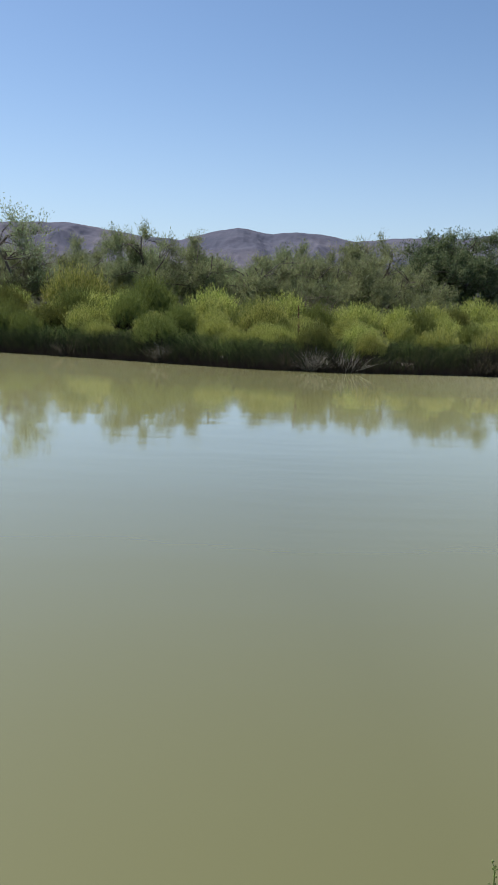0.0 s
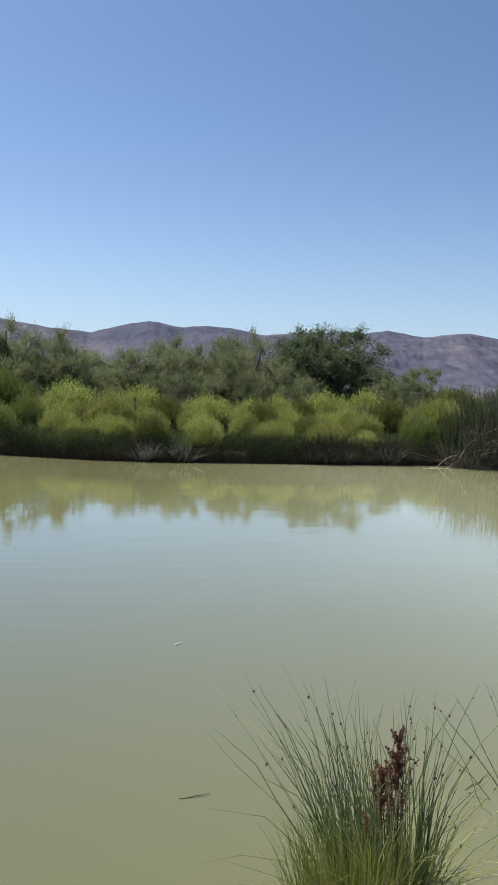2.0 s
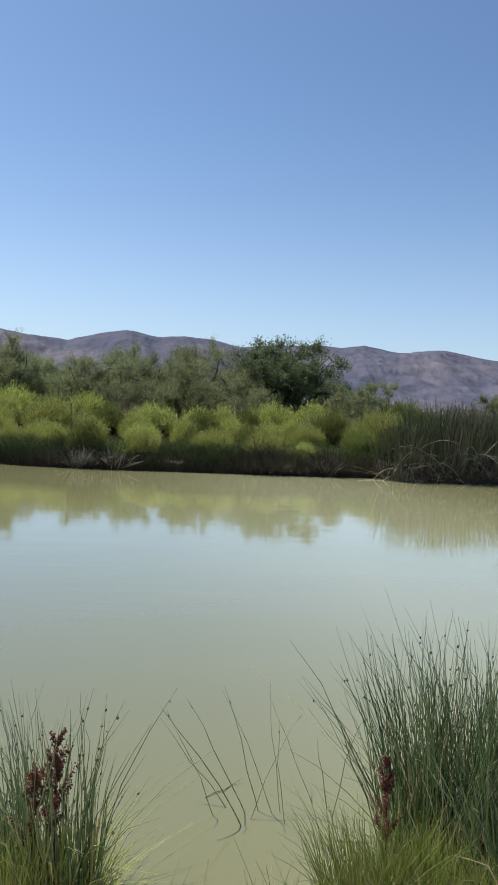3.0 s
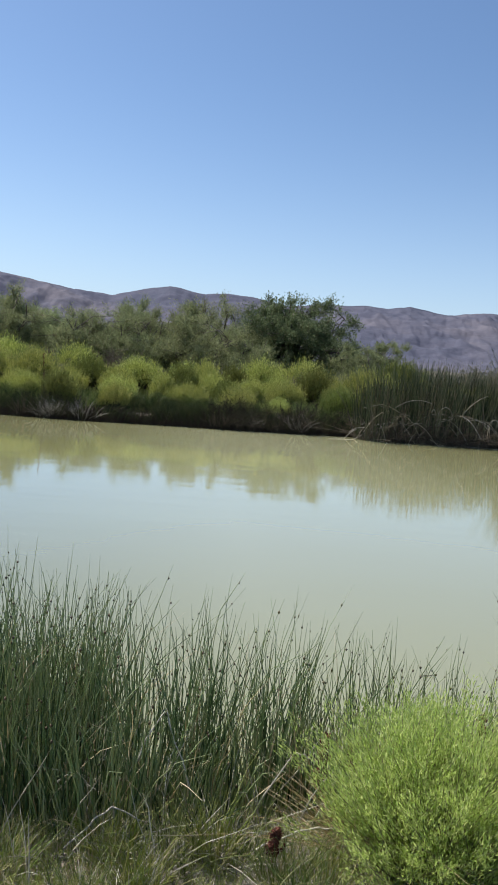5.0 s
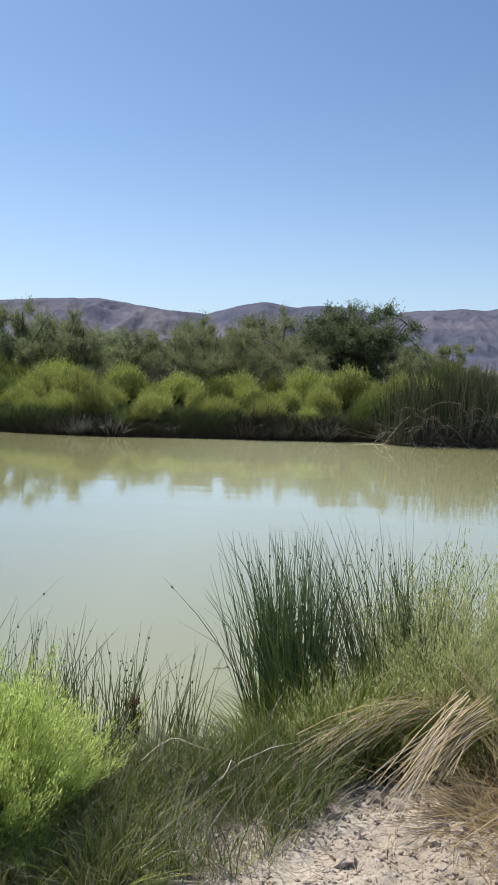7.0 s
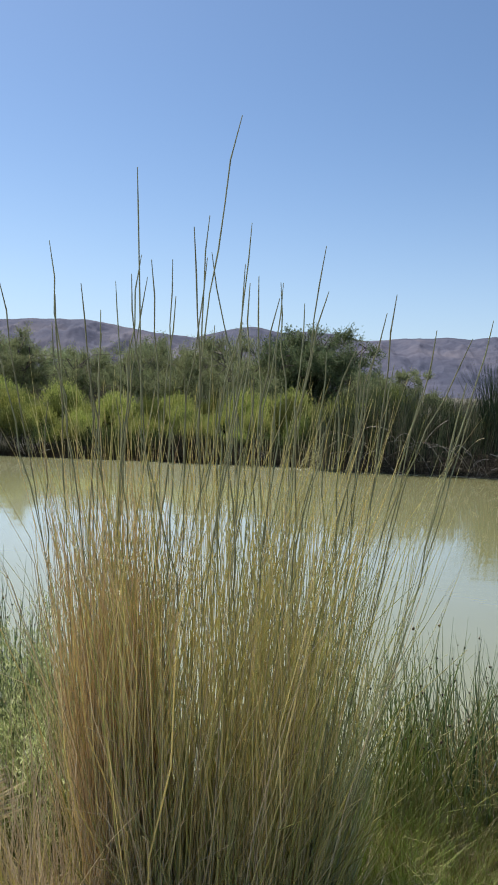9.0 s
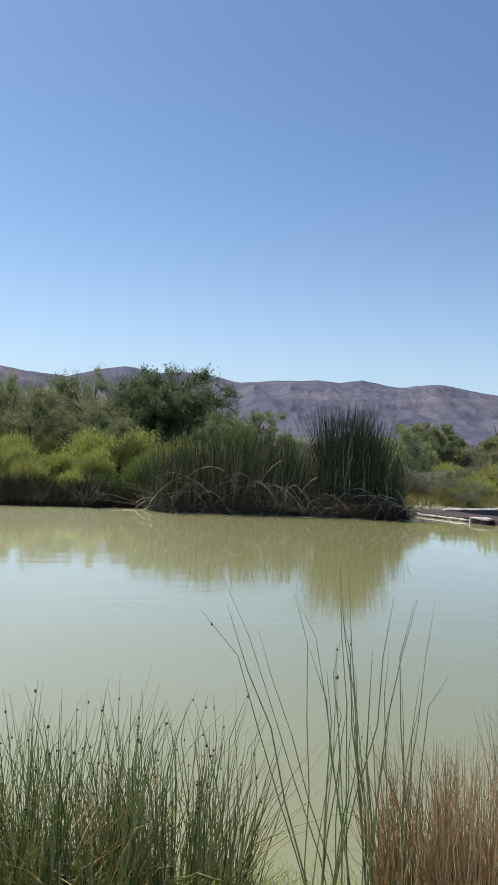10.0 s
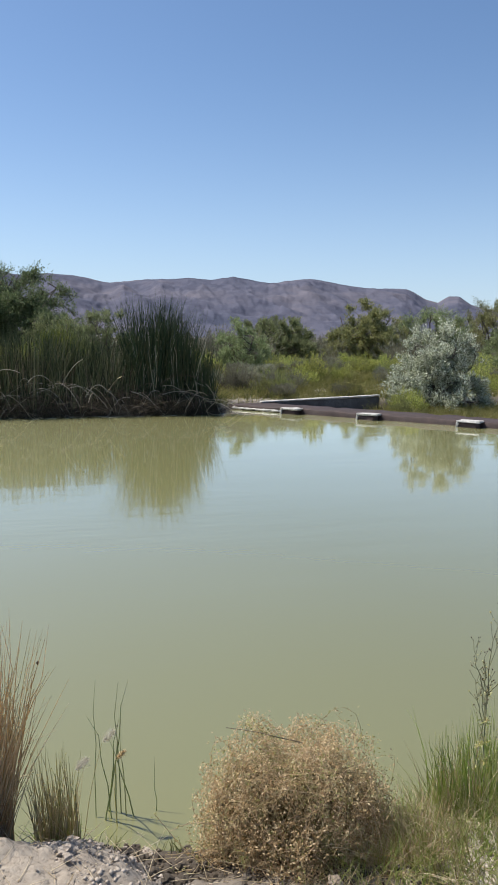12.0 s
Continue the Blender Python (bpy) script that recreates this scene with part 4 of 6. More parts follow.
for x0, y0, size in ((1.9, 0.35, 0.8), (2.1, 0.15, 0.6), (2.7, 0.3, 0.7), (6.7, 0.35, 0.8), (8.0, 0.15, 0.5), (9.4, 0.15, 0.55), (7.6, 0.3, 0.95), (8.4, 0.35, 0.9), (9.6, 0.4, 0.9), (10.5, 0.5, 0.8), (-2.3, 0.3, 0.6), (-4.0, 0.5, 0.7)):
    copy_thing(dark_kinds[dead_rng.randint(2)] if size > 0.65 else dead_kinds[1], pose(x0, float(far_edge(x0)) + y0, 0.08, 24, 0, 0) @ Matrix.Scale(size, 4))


# Dark green sedge, darkened further for the shade between its blades.
grass_sheet("far_bank_fringe", "dark sedge fringe, its own shade coloured in, hanging over the far water's edge", (-14, 11.8), (-0.05, 1.9), 38000, (0.25, 0.75), M_FRINGE, 51, lambda x, y, rng: fbm(x * 0.9, y * 0.9, 2, 77) > 0.22, 0.006, edge=far_edge)
grass_sheet("far_bank_reeds", "green and yellow sedge standing between the far bushes", (-14, 11.6), (0.7, 2.4), 24000, (0.25, 0.8), M_FAR_REED, 58, lambda x, y, rng: fbm(x * 0.7 + 3, y * 0.5, 2, 78) > 0.50, 0.007, edge=far_edge)
# Roots that also carry the shade of the undercut bank in their colour.
grass_sheet("far_bank_roots", "tangled roots coloured near black for the shade at the far bank's foot", (-14, 12), (-0.12, 0.3), 26000, (0.12, 0.36), M_ROOT, 55, None, 0.008, edge=far_edge)
grass_sheet("far_bank_grass", "green and yellow grass between the far bushes", (-16, 50), (22.5, 60), 42000, (0.2, 0.5), M_SEDGE, 52, lambda x, y, rng: (y > far_edge(x) + 0.3) & ((weir_side(x, y) < 0) | (y > 22.8)), 0.009)
grass_sheet("far_bank_sedge", "dense green sedge under the far bushes", (-14, 14), (22, 32), 40000, (0.15, 0.4), M_SEDGE, 56, lambda x, y, rng: (y > far_edge(x) + 0.8) & (y < far_edge(x) + 7), 0.009)
grass_sheet("meadow_grass", "yellow-green meadow grass behind the weir", (18.3, 38), (0.12, 13), 64000, (0.15, 0.5), M_MEADOW, 53, None, 0.008, edge=far_edge)
grass_sheet("outlet_grass", "green grass and weeds below the weir", (22.5, 34), (12, 23), 30000, (0.12, 0.4), M_MEADOW, 54, lambda x, y, rng: (weir_side(x, y) > 0.75) & ((y < 20.8) | (weir_side(x, y) > 2.6)), 0.007)

# grey dead tufts and roots at the far waterline
for k, (tx, w) in enumerate(((2.0, 0.35), (-2.4, 0.25), (1.3, 0.2), (3.0, 0.3), (6.9, 0.3), (8.3, 0.35), (9.3, 0.3), (-5.2, 0.3))):
    ty = float(far_edge(tx)) + 0.12
    rush_clump(tx, ty, "grey dead brush tuft hanging at the waterline", 200 + k, 70, 0.62, (w, 0.15), 0.9, (0, -0.35), 0.5, 0.005, M_DEAD if k % 3 == 0 else M_TWIG, 0, 0, "dead_tuft", "dead tufts at the far waterline", category="dead brush")

# trees behind
tree_kinds = [tree(0, 40, "grey-green tamarisk tree behind the far bank", 300 + i, 4.5 + 0.3 * (i % 3), 3.2 + 0.4 * (i % 2), 6, 36000, (0.15, 0.021), None, "tamarisk_tree", "tamarisks behind the far bank", bare=(0, 0.15, 0, 0.3, 0.05)[i], clumps=(76, 80, 68, 72, 78)[i], size=0.19) for i in range(5)]
tree_spots = [(-12.5, 39), (-10.3, 36.5), (-8.4, 41), (-7.0, 37.5), (-4.6, 38), (-2.6, 37.5), (-0.9, 40), (0.9, 42), (2.5, 38.5), (4.3, 39.5), (5.3, 42), (7.2, 44), (8.8, 46), (-14.5, 37), (-16.5, 40), (-6.2, 45), (3.2, 46), (-18.5, 38), (6.4, 39), (-1.5, 45), (-11, 44), (-20.5, 42), (8.4, 40), (1.2, 36.5)]
scatter(tree_kinds, tree_spots, 0.92, 1.11, np.random.RandomState(12))
tree(12.7, 47.4, "large dark green leafy willow tree behind the far bank", 357, 7.8, 6.0, 11, 90000, (0.145, 0.046), M_TREE_DARK, "willow_tree", clumps=240, size=0.14)
tree(7.6, 46.4, "lighter willow growing beside the large one", 351, 6.9, 3.9, 7, 46000, (0.15, 0.034), M_TREE, "willow_tree", clumps=90, bare=0.05, low=0.05)
tree(-10.0, 35.5, "half-dead tree with bare crooked top branches", 352, 6.5, 1.9, 4, 5200, (0.13, 0.035), None, "dead_tree", clumps=40, bare=0.7)

# ---- far bulrush bed ----
REED = "bulrush stands at the far shore"
for k, (bx, by, tall, n, fx) in enumerate(((11.45, 22.2, 2.15, 150, 0.5), (12.2, 22.4, 2.35, 300, 0.7), (13.3, 22.5, 2.45, 420, 0.85), (14.5, 22.6, 2.05, 420, 0.9), (15.5, 22.8, 2.1, 400, 0.8), (16.75, 22.9, 3.2, 760, 0.55), (17.45, 22.8, 2.8, 600, 0.45), (18.1, 22.6, 2.0, 260, 0.36), (13.8, 23.7, 2.35, 420, 1.7))):
    tall_one = k in (5, 6, 7)
    rush_clump(bx, by, "dense dark green bulrush stand in the far shallows" if tall_one else "open olive-green bulrush stand in the far shallows", 400 + k, n, tall, (fx, 0.65), 0.11 if tall_one else 0.15, (0, 0), 0.13, 0.0085, M_BULRUSH if tall_one else M_BULRUSH_LIGHT, 0, 0.08 if tall_one else 0.3, "bulrush_stand", REED, z=-0.08, single=30, dead_mat=M_DEAD if tall_one else M_TWIG, short=0.5 if tall_one else 0.42)


def dead_bulrush(x, y, seed, mat, n=11):
    """Bleached stems that have snapped and hang in arcs out of the stand."""
    rng = np.random.RandomState(seed)
    ob = thing("dead_bulrush", x, y, -0.05, "bent bleached dead bulrush stems over the water", "dead rushes", "dead bulrushes at the far shore")
    for j in range(n):
        side = rng.choice((-1, 1)) * rng.uniform(0.2, 1.4)
        rise, fall = rng.uniform(-0.2, 1.2), rng.uniform(0.3, 1.6)
        h0 = rng.uniform(0.1, 1.0)
        t = np.linspace(0, 1, 9)
        P = np.stack([rng.uniform(-0.5, 0.5) + side * t, rng.uniform(-0.1, 0.3) - rng.uniform(0.2, 0.7) * t, h0 + rise * t - fall * t ** 2], axis=-1)
        P[:, 2] = np.maximum(P[:, 2], 0.05)
        part("stem", tubes(P[None], np.linspace(1.2, 0.6, 9)[None] * 0.0070, 4), mat, ob, smooth=True)
    n = 150
    base = np.stack([rng.uniform(-0.6, 0.6, n), rng.uniform(-0.35, 0.2, n), np.zeros(n)], axis=-1)
    way = rng.normal(size=(n, 3)) * np.array([0.7, 0.5, 0]) + np.array([0, -0.1, 1.0])
    P = bend(base, way, rng.uniform(0.25, 1.35, n), rng.normal(size=(n, 3)) * np.array([0.4, 0.3, 0]) - np.array([0, 0, 0.3]), 5, 0.02, rng)
    mass(part("stub_mass", tubes(P, np.linspace(1, 0.6, 5)[None] * 0.006, 3), M_WOOD if seed % 2 else M_TWIG, ob, "broken dark stubs"))
    return ob


for k, bx in enumerate((11.6, 12.3, 13.0, 13.7, 14.4, 15.1, 15.8, 16.5, 17.2, 17.9)):
    dead_bulrush(bx, 21.95 + 0.1 * (k % 3), 430 + k, (M_DEAD, M_STRAW, M_DEAD, M_TWIG)[k % 4])
# Dark stems added before the stands to imitate shade low among them.
grass_sheet("bulrush_litter", "broken stems coloured dark as shade at the bulrushes' foot", (11.3, 18.6), (-0.35, 0.8), 6000, (0.2, 1.0), M_WOOD, 57, None, 0.007, edge=far_edge)

# ---- weir, wing wall and what grows behind ----
def beam(a, b, width, z0, z1, cuts=40, rough=0.012, seed=0, edge=0.03, climb=0.0):
    """A long wall from a to b with bevelled, slightly uneven edges."""
    rng = np.random.RandomState(seed)
    a, b = Vector(a), Vector(b)
    t = (b - a).normalized()
    n = Vector((-t.y, t.x))
    prof = [(-width / 2, z0), (-width / 2, z1 - edge), (-width / 2 + edge, z1), (width / 2 - edge, z1), (width / 2, z1 - edge), (width / 2, z0)]
    V, F = [], []
    for i in range(cuts + 1):
        p = a.lerp(b, i / cuts)
        for o, z in prof:
            j = rng.normal(0, rough, 2)
            V.append((p.x + n.x * (o + j[0]), p.y + n.y * (o + j[0]), z + (j[1] + climb * i / cuts if z > z0 or z0 > 0 else 0)))
    k = len(prof)
    for i in range(cuts):
        for s in range(k):
            F.append((i * k + s, (i + 1) * k + s, (i + 1) * k + (s + 1) % k, i * k + (s + 1) % k))
    bm = bmesh.new()
    bm.from_mesh(mesh("wall", V, F))
    bm.verts.ensure_lookup_table()
    bm.faces.new([bm.verts[s] for s in range(k)])
    bm.faces.new([bm.verts[cuts * k + s] for s in reversed(range(k))])
    bmesh.ops.recalc_face_normals(bm, faces=bm.faces)
    return bm


weir = thing("weir", WEIR_A.x, WEIR_A.y, 0, "low dark rust-stained weir wall across the pond's outlet", "weir")
tagged(weir, kind="structure")
rel = WEIR_B - WEIR_A
weir_wall = part("wall", beam((0, 0), (rel.x, rel.y), 1.2, -0.5, 0.15, 60), M_WEIR, weir)
ledge_a, ledge_b = WEIR_T * 0.2 - WEIR_N * 0.63, WEIR_T * 2.0 - WEIR_N * 0.63
part("ledge", beam(ledge_a, ledge_b, 0.09, 0.02, 0.075, 20, 0.008, 8, 0.012), M_CAP, weir_wall, "thin white scaled ledge")


def rough_box(sx, sy, sz, seed, jitter=0.012, bevel=0.03):
    bm = bmesh.new()
    bmesh.ops.create_cube(bm, size=1, matrix=Matrix.Diagonal((sx, sy, sz, 1)))
    bmesh.ops.bevel(bm, geom=bm.edges[:], offset=bevel, segments=2, affect="EDGES")
    bmesh.ops.subdivide_edges(bm, edges=[e for e in bm.edges if e.calc_length() > 0.1], cuts=2, use_grid_fill=True)
    rng = np.random.RandomState(seed)
    for v in bm.verts:
        v.co += Vector(rng.normal(0, jitter, 3))
    return bm


weir_turn = math.degrees(math.atan2(WEIR_T.y, WEIR_T.x))
for k, d in enumerate((2.45, 5.0, 7.85, 10.7)):
    p = WEIR_A + WEIR_T * d - WEIR_N * 0.74
    cap = thing("concrete_block", p.x, p.y, 0, "dark concrete block with a white scaled top at the weir", "block", "blocks along the weir", weir_turn)
    bm = rough_box(0.50, 0.26, 0.36, 60 + k, 0.008)
    bmesh.ops.translate(bm, verts=bm.verts, vec=(0, 0, -0.055))
    part("body", bm, M_WEIR, cap)
    bm = rough_box(0.60, 0.34, 0.05, 70 + k, 0.006, 0.012)
    bmesh.ops.translate(bm, verts=bm.verts, vec=(0.01, 0.02, 0.15))
    part("top_slab", bm, M_CAP, cap, "white scaled top slab")
    bm = rough_box(0.06, 0.28, 0.30, 80 + k, 0.006, 0.012)
    bmesh.ops.translate(bm, verts=bm.verts, vec=(-0.275, 0, -0.03))
    part("end_face", bm, M_CAP, cap, "white scaled end")

wing = thing("wing_wall", 20.4, 23.72, 0, "grey concrete wing wall of the spillway", "wall")
tagged(wing, kind="structure")
wing_face = part("wall", beam((0, 0), (3.9, -0.5), 0.22, -0.9, 0.17, 20, climb=0.2), M_CONCRETE, wing)
part("coping", beam((-0.02, 0), (3.92, -0.502), 0.27, 0.168, 0.215, 20, 0.006, 4, 0.012, climb=0.2), M_CAP, wing_face, "pale worn coping")

RIGHT = "trees behind the weir"
tree(26.25, 22.9, "silver-leaved buffaloberry bush behind the weir", 360, 3.75, 1.95, 9, 46000, (0.088, 0.031), M_SILVER, "silver_bush", category="bush", clumps=140, low=0.02, size=0.13)
tree(38.7, 53.0, "yellow-green olive tree on the plain", 361, 5.7, 3.9, 6, 36000, (0.16, 0.055), M_OLIVE, "olive_tree", RIGHT, clumps=110, size=0.15)
tree(32.6, 55.5, "rounded green olive bush on the plain", 362, 4.9, 4.0, 6, 32000, (0.16, 0.05), M_TREE, "olive_tree", RIGHT, clumps=110, size=0.15)
tree(23.5, 36.0, "small rounded olive bush behind the bulrushes", 366, 3.2, 1.8, 5, 12000, (0.11, 0.035), M_TREE, "olive_bush", category="bush", clumps=60, size=0.17)
tree(43.6, 52.6, "dark green tamarisk beside the olive tree", 363, 5.9, 4.0, 5, 22000, (0.16, 0.05), M_TREE, "tamarisk_tree", RIGHT, clumps=90, size=0.17)
tree(50.6, 54.8, "green tamarisk on the plain behind the weir", 364, 6.6, 4.3, 5, 22000, (0.16, 0.05), M_OLIVE, "tamarisk_tree", RIGHT, clumps=90, size=0.17)
tree(37.5, 33.5, "dense green bush behind the silver-leaved one", 365, 3.6, 2.6, 6, 10000, (0.13, 0.05), M_TREE, "green_bush", category="bush")
tree(15.2, 40.5, "grey-green tamarisk behind the bulrushes", 367, 3.6, 2.3, 5, 16000, (0.13, 0.03), M_TREE, "tamarisk_tree", RIGHT, clumps=60, size=0.18)
tree(18.2, 44.0, "grey-green tamarisk behind the bulrushes", 368, 3.8, 2.5, 5, 16000, (0.13, 0.03), M_TREE, "tamarisk_tree", RIGHT, clumps=60, size=0.18)
right_rng = np.random.RandomState(19)
SCRUB = "scrub behind the weir"
meadow_kinds = [broom_bush(25, 26, "low sage-green scrub bush behind the weir", 160 + i, 0.7, 0.92, 200, 5200, (0.075, 0.014), (M_BROOM, M_SCRUB, M_SAGE, M_SAGE, M_SCRUB, M_SAGE)[i], "bush", SCRUB, "scrub_bush") for i in range(6)]
spots = [(19.8 + (20 + 12 * b) * a, 24.4 + 26 * b) for a, b in right_rng.uniform(0, 1, (270, 2)) ** np.array([1.0, 1.2])]
spots = [(x, y) for x, y in spots if not (24.2 < x < 28.8 and y < 27)]
scatter(meadow_kinds, spots, 0.6, 1.15, right_rng)
for k, (sx, sy) in enumerate(((24.35, 21.3), (23.9, 20.9), (24.6, 22.0))):
    copy_thing(meadow_kinds[k % 2], pose(sx, sy, height(sx, sy) - 0.04, 0, 0, 70 * k) @ Matrix.Scale(0.75, 4))
spots = [(right_rng.uniform(12, 70), right_rng.uniform(46, 84)) for i in range(170)]
scatter([copy_thing(k, Matrix.Identity(4)) for k in sage_kinds], spots, 1.1, 2.0, right_rng)

# ---- near bank, from the first steps to the last ----
NEAR = "rush clumps along the near bank"


def sprout(x, y, tall, lean, seed):
    """A green stalk with short budding side shoots up its top."""
    rng = np.random.RandomState(seed)
    ob = thing("green_stalk", x, y, -0.06, "slender green budding stalk at the pond's edge", "plant", "stalks at the pond's edge")
    M = bend(np.zeros((1, 3)), np.array([[lean * 1.3, 0, 1.0]]), [tall + 0.06], np.array([[-lean * 0.5, 0, 0]]), 14, 0.004, rng)
    part("stem", tubes(M, np.linspace(1.4, 0.6, 14)[None] * 0.0030, 5), M_SPROUT, ob, smooth=True)
    n = 90
    f = 7 + 5.99 * rng.uniform(0, 1, n) ** 0.8
    k = f.astype(int)
    at = M[0, k] + (M[0, k + 1] - M[0, k]) * (f - k)[:, None]
    out = unit(rng.normal(size=(n, 3)) * np.array([1, 1, 0.2]) + np.array([0, 0, 0.7]))
    L = rng.uniform(0.004, 0.016, n)
    S = bend(at, out, L, np.tile([0, 0, 0.2], (n, 1)), 3)
    mass(part("pedicel_mass", tubes(S, np.array([[1, 0.9, 0.7]]) * 0.0007, 3), M_SPROUT, ob))
    mass(part("bud_mass", blobs(S[:, 2], 0.0024 * rng.uniform(0.6, 1.3, n), rng, 1.4), M_SPROUT, ob, "tiny green buds"))
    m = 26
    k = rng.randint(2, 10, m)
    mass(part("leaf_mass", leaves(M[0, k], rng.normal(size=(m, 3)) * np.array([0.5, 0.5, 0]) + np.array([0, 0, 1.0]), 0.03, 0.004, rng), M_SPROUT, ob, "small narrow leaves"))
    return ob


for k, (sx, sy, h, ln) in enumerate(((1.68, 1.9, 1.06, -0.05), (1.64, 1.91, 0.93, -0.02), (1.62, 1.93, 0.90, -0.13), (1.69, 1.93, 0.85, 0.02), (1.58, 1.9, 0.76, 0.0), (0.70, 1.9, 0.76, -0.02), (1.34, 1.86, 0.78, -0.04), (1.86, 1.9, 0.84, 0.03))):
    sprout(sx, sy, h, ln, 500 + k)
rush_clump(1.72, 1.98, "few dark rush stems at the pond's edge", 505, 16, 0.95, (0.16, 0.06), 0.12, (-0.02, 0), 0.10, 0.0020, M_RUSH, 0.7, 0, group=NEAR, z=-0.06, single=16, short=0.75)

rush_clump(3.28, 2.95, "loose rush tussock with pale dead stems", 510, 260, 0.94, (0.18, 0.16), 0.06, (-0.11, 0), 0.34, 0.0026, M_RUSH, 0.5, 0.6, group=NEAR, z=-0.02, grass=1100, single=36, short=0.3, dead_mat=M_BANK)
rush_clump(3.08, 2.74, "fresh green grass tuft at the foot of the tussock", 509, 620, 0.56, (0.15, 0.09), 0.10, (-0.02, 0), 0.14, 0.0019, M_GRASS, 0, 0.15, "bank_grass_clump", "bank grass", category="grass", single=30, short=0.3, z=-0.02)
rush_clump(5.05, 3.25, "upright rush clump standing in the shallow water", 511, 480, 1.05, (0.32, 0.2), 0.11, (-0.05, 0), 0.26, 0.0029, M_RUSH, 0.3, 0.3, group=NEAR, z=-0.03, grass=160, single=36, short=0.35)
rush_clump(4.3, 3.55, "few thin rush stems leaning over the water", 512, 12, 0.72, (0.3, 0.12), 0.45, (-0.22, 0), 0.25, 0.0026, M_RUSH, 0.5, 0, group=NEAR, z=-0.04, single=12)
for k, (rx, ry, rt, rn) in enumerate(((4.93, 3.0, 1.18, 230), (5.2, 2.95, 1.18, 250), (5.6, 2.95, 1.08, 280), (6.0, 3.0, 1.02, 260), (6.4, 3.05, 0.92, 210), (6.8, 3.15, 0.8, 200), (7.15, 3.2, 0.7, 130))):
    rush_clump(rx, ry, "dense green rush clump along the pond's edge", 520 + k, rn, rt, (0.24 if k < 2 else 0.29, 0.26), 0.10, (0.02, 0), 0.26, 0.0029, M_RUSH, 0.3, 0.10, group=NEAR, z=-0.02 if ry > 3 else None, grass=260, single=36, short=0.35)
for k, (rx, ry, rt, rn) in enumerate(((5.08, 2.58, 0.75, 220), (5.42, 2.54, 0.66, 190), (5.72, 2.58, 0.55, 130))):
    rush_clump(rx, ry, "short dark rush clump before the taller ones", 680 + k, rn, rt, (0.24, 0.16), 0.14, (0.02, 0), 0.35, 0.0030, M_RUSH, 0.15, 0.12, group=NEAR, single=30, short=0.3)
for k, (rx, ry, rt, rn) in enumerate(((4.5, 2.78, 0.5, 420), (4.66, 2.66, 0.42, 380), (4.78, 2.5, 0.3, 300))):
    rush_clump(rx, ry, "yellow-green grass tuft round the dock's foot", 684 + k, rn, rt, (0.18, 0.12), 0.16, (0, 0), 0.35, 0.0018, M_GRASS, 0, 0.4, "bank_grass_clump", "bank grass", category="grass", single=20, short=0.3, dead_mat=M_BANK)
for k, (rx, ry, rt) in enumerate(((9.98, 3.02, 0.34), (10.25, 2.95, 0.30), (10.15, 2.7, 0.26), (10.5, 2.85, 0.28), (10.75, 3.0, 0.3), (10.1, 3.2, 0.3), (10.42, 3.2, 0.3), (10.3, 3.3, 0.36))):
    rush_clump(rx, ry, "fresh green grass tuft beside the rye", 790 + k, 360, rt, (0.20, 0.16), 0.3, (0, 0), 0.5, 0.0017, (M_GRASS, M_BANK)[k % 2], 0, 0.55, "bank_grass_clump", "bank grass", category="grass", single=20, short=0.35, dead_mat=M_BANK)
for k, (rx, ry, rt) in enumerate(((4.62, 2.22, 0.17), (4.83, 2.14, 0.15), (5.03, 2.2, 0.16), (4.72, 2.36, 0.2), (4.95, 2.36, 0.18))):
    rush_clump(rx, ry, "low bright yellow-green grass tuft on the bank", 780 + k, 380, rt, (0.14, 0.12), 0.35, (0, 0), 0.5, 0.0016, M_GRASS, 0, 0.6, "bank_grass_clump", "bank grass", category="grass", single=16, short=0.35, dead_mat=M_BANK)
rush_clump(7.88, 3.56, "tall green rush clump bowing toward the water", 530, 620, 1.27, (0.20, 0.17), 0.04, (-0.09, 0.02), 0.22, 0.0029, M_RUSH, 0.25, 0.12, group=NEAR, grass=900, single=36, short=0.25)
rush_clump(7.92, 3.52, "bright green young rushes inside the tall clump", 538, 240, 1.02, (0.14, 0.12), 0.05, (-0.08, 0.04), 0.15, 0.0026, M_TURF, 0, 0, group=NEAR, single=20, short=0.5)
for k, (rx, ry, rt) in enumerate(((7.78, 3.14, 0.5), (8.04, 3.10, 0.62), (8.24, 3.22, 0.56), (8.12, 2.96, 0.4), (7.84, 2.92, 0.36))):
    rush_clump(rx, ry, "fresh green grass at the foot of the rushes", 535 + k, 380, rt, (0.16, 0.12), 0.22, (0, 0), 0.4, 0.0019, M_GRASS, 0, 0.25, "bank_grass_clump", "bank grass", category="grass", single=20, short=0.3, dead_mat=M_BANK)
rush_clump(8.46, 3.66, "rush clump behind the broom bush", 531, 340, 1.32, (0.22, 0.18), 0.12, (-0.14, 0.05), 0.24, 0.0029, M_RUSH, 0.4, 0.12, group=NEAR, z=-0.02, single=36, short=0.35)
for k, (rx, ry, rt, rn) in enumerate(((10.1, 3.45, 0.88, 230), (10.48, 3.5, 0.96, 250), (10.86, 3.55, 0.9, 240))):
    rush_clump(rx, ry, "green and straw-coloured rushes at the pond's edge", 540 + k, rn, rt, (0.28, 0.26), 0.14, (0, 0), 0.25, 0.0027, (M_TURF, M_RUSH, M_RUSH)[k], 0.35, 0.8, group=NEAR, z=0.0, grass=900, single=36, short=0.25, dead_mat=M_BANK)
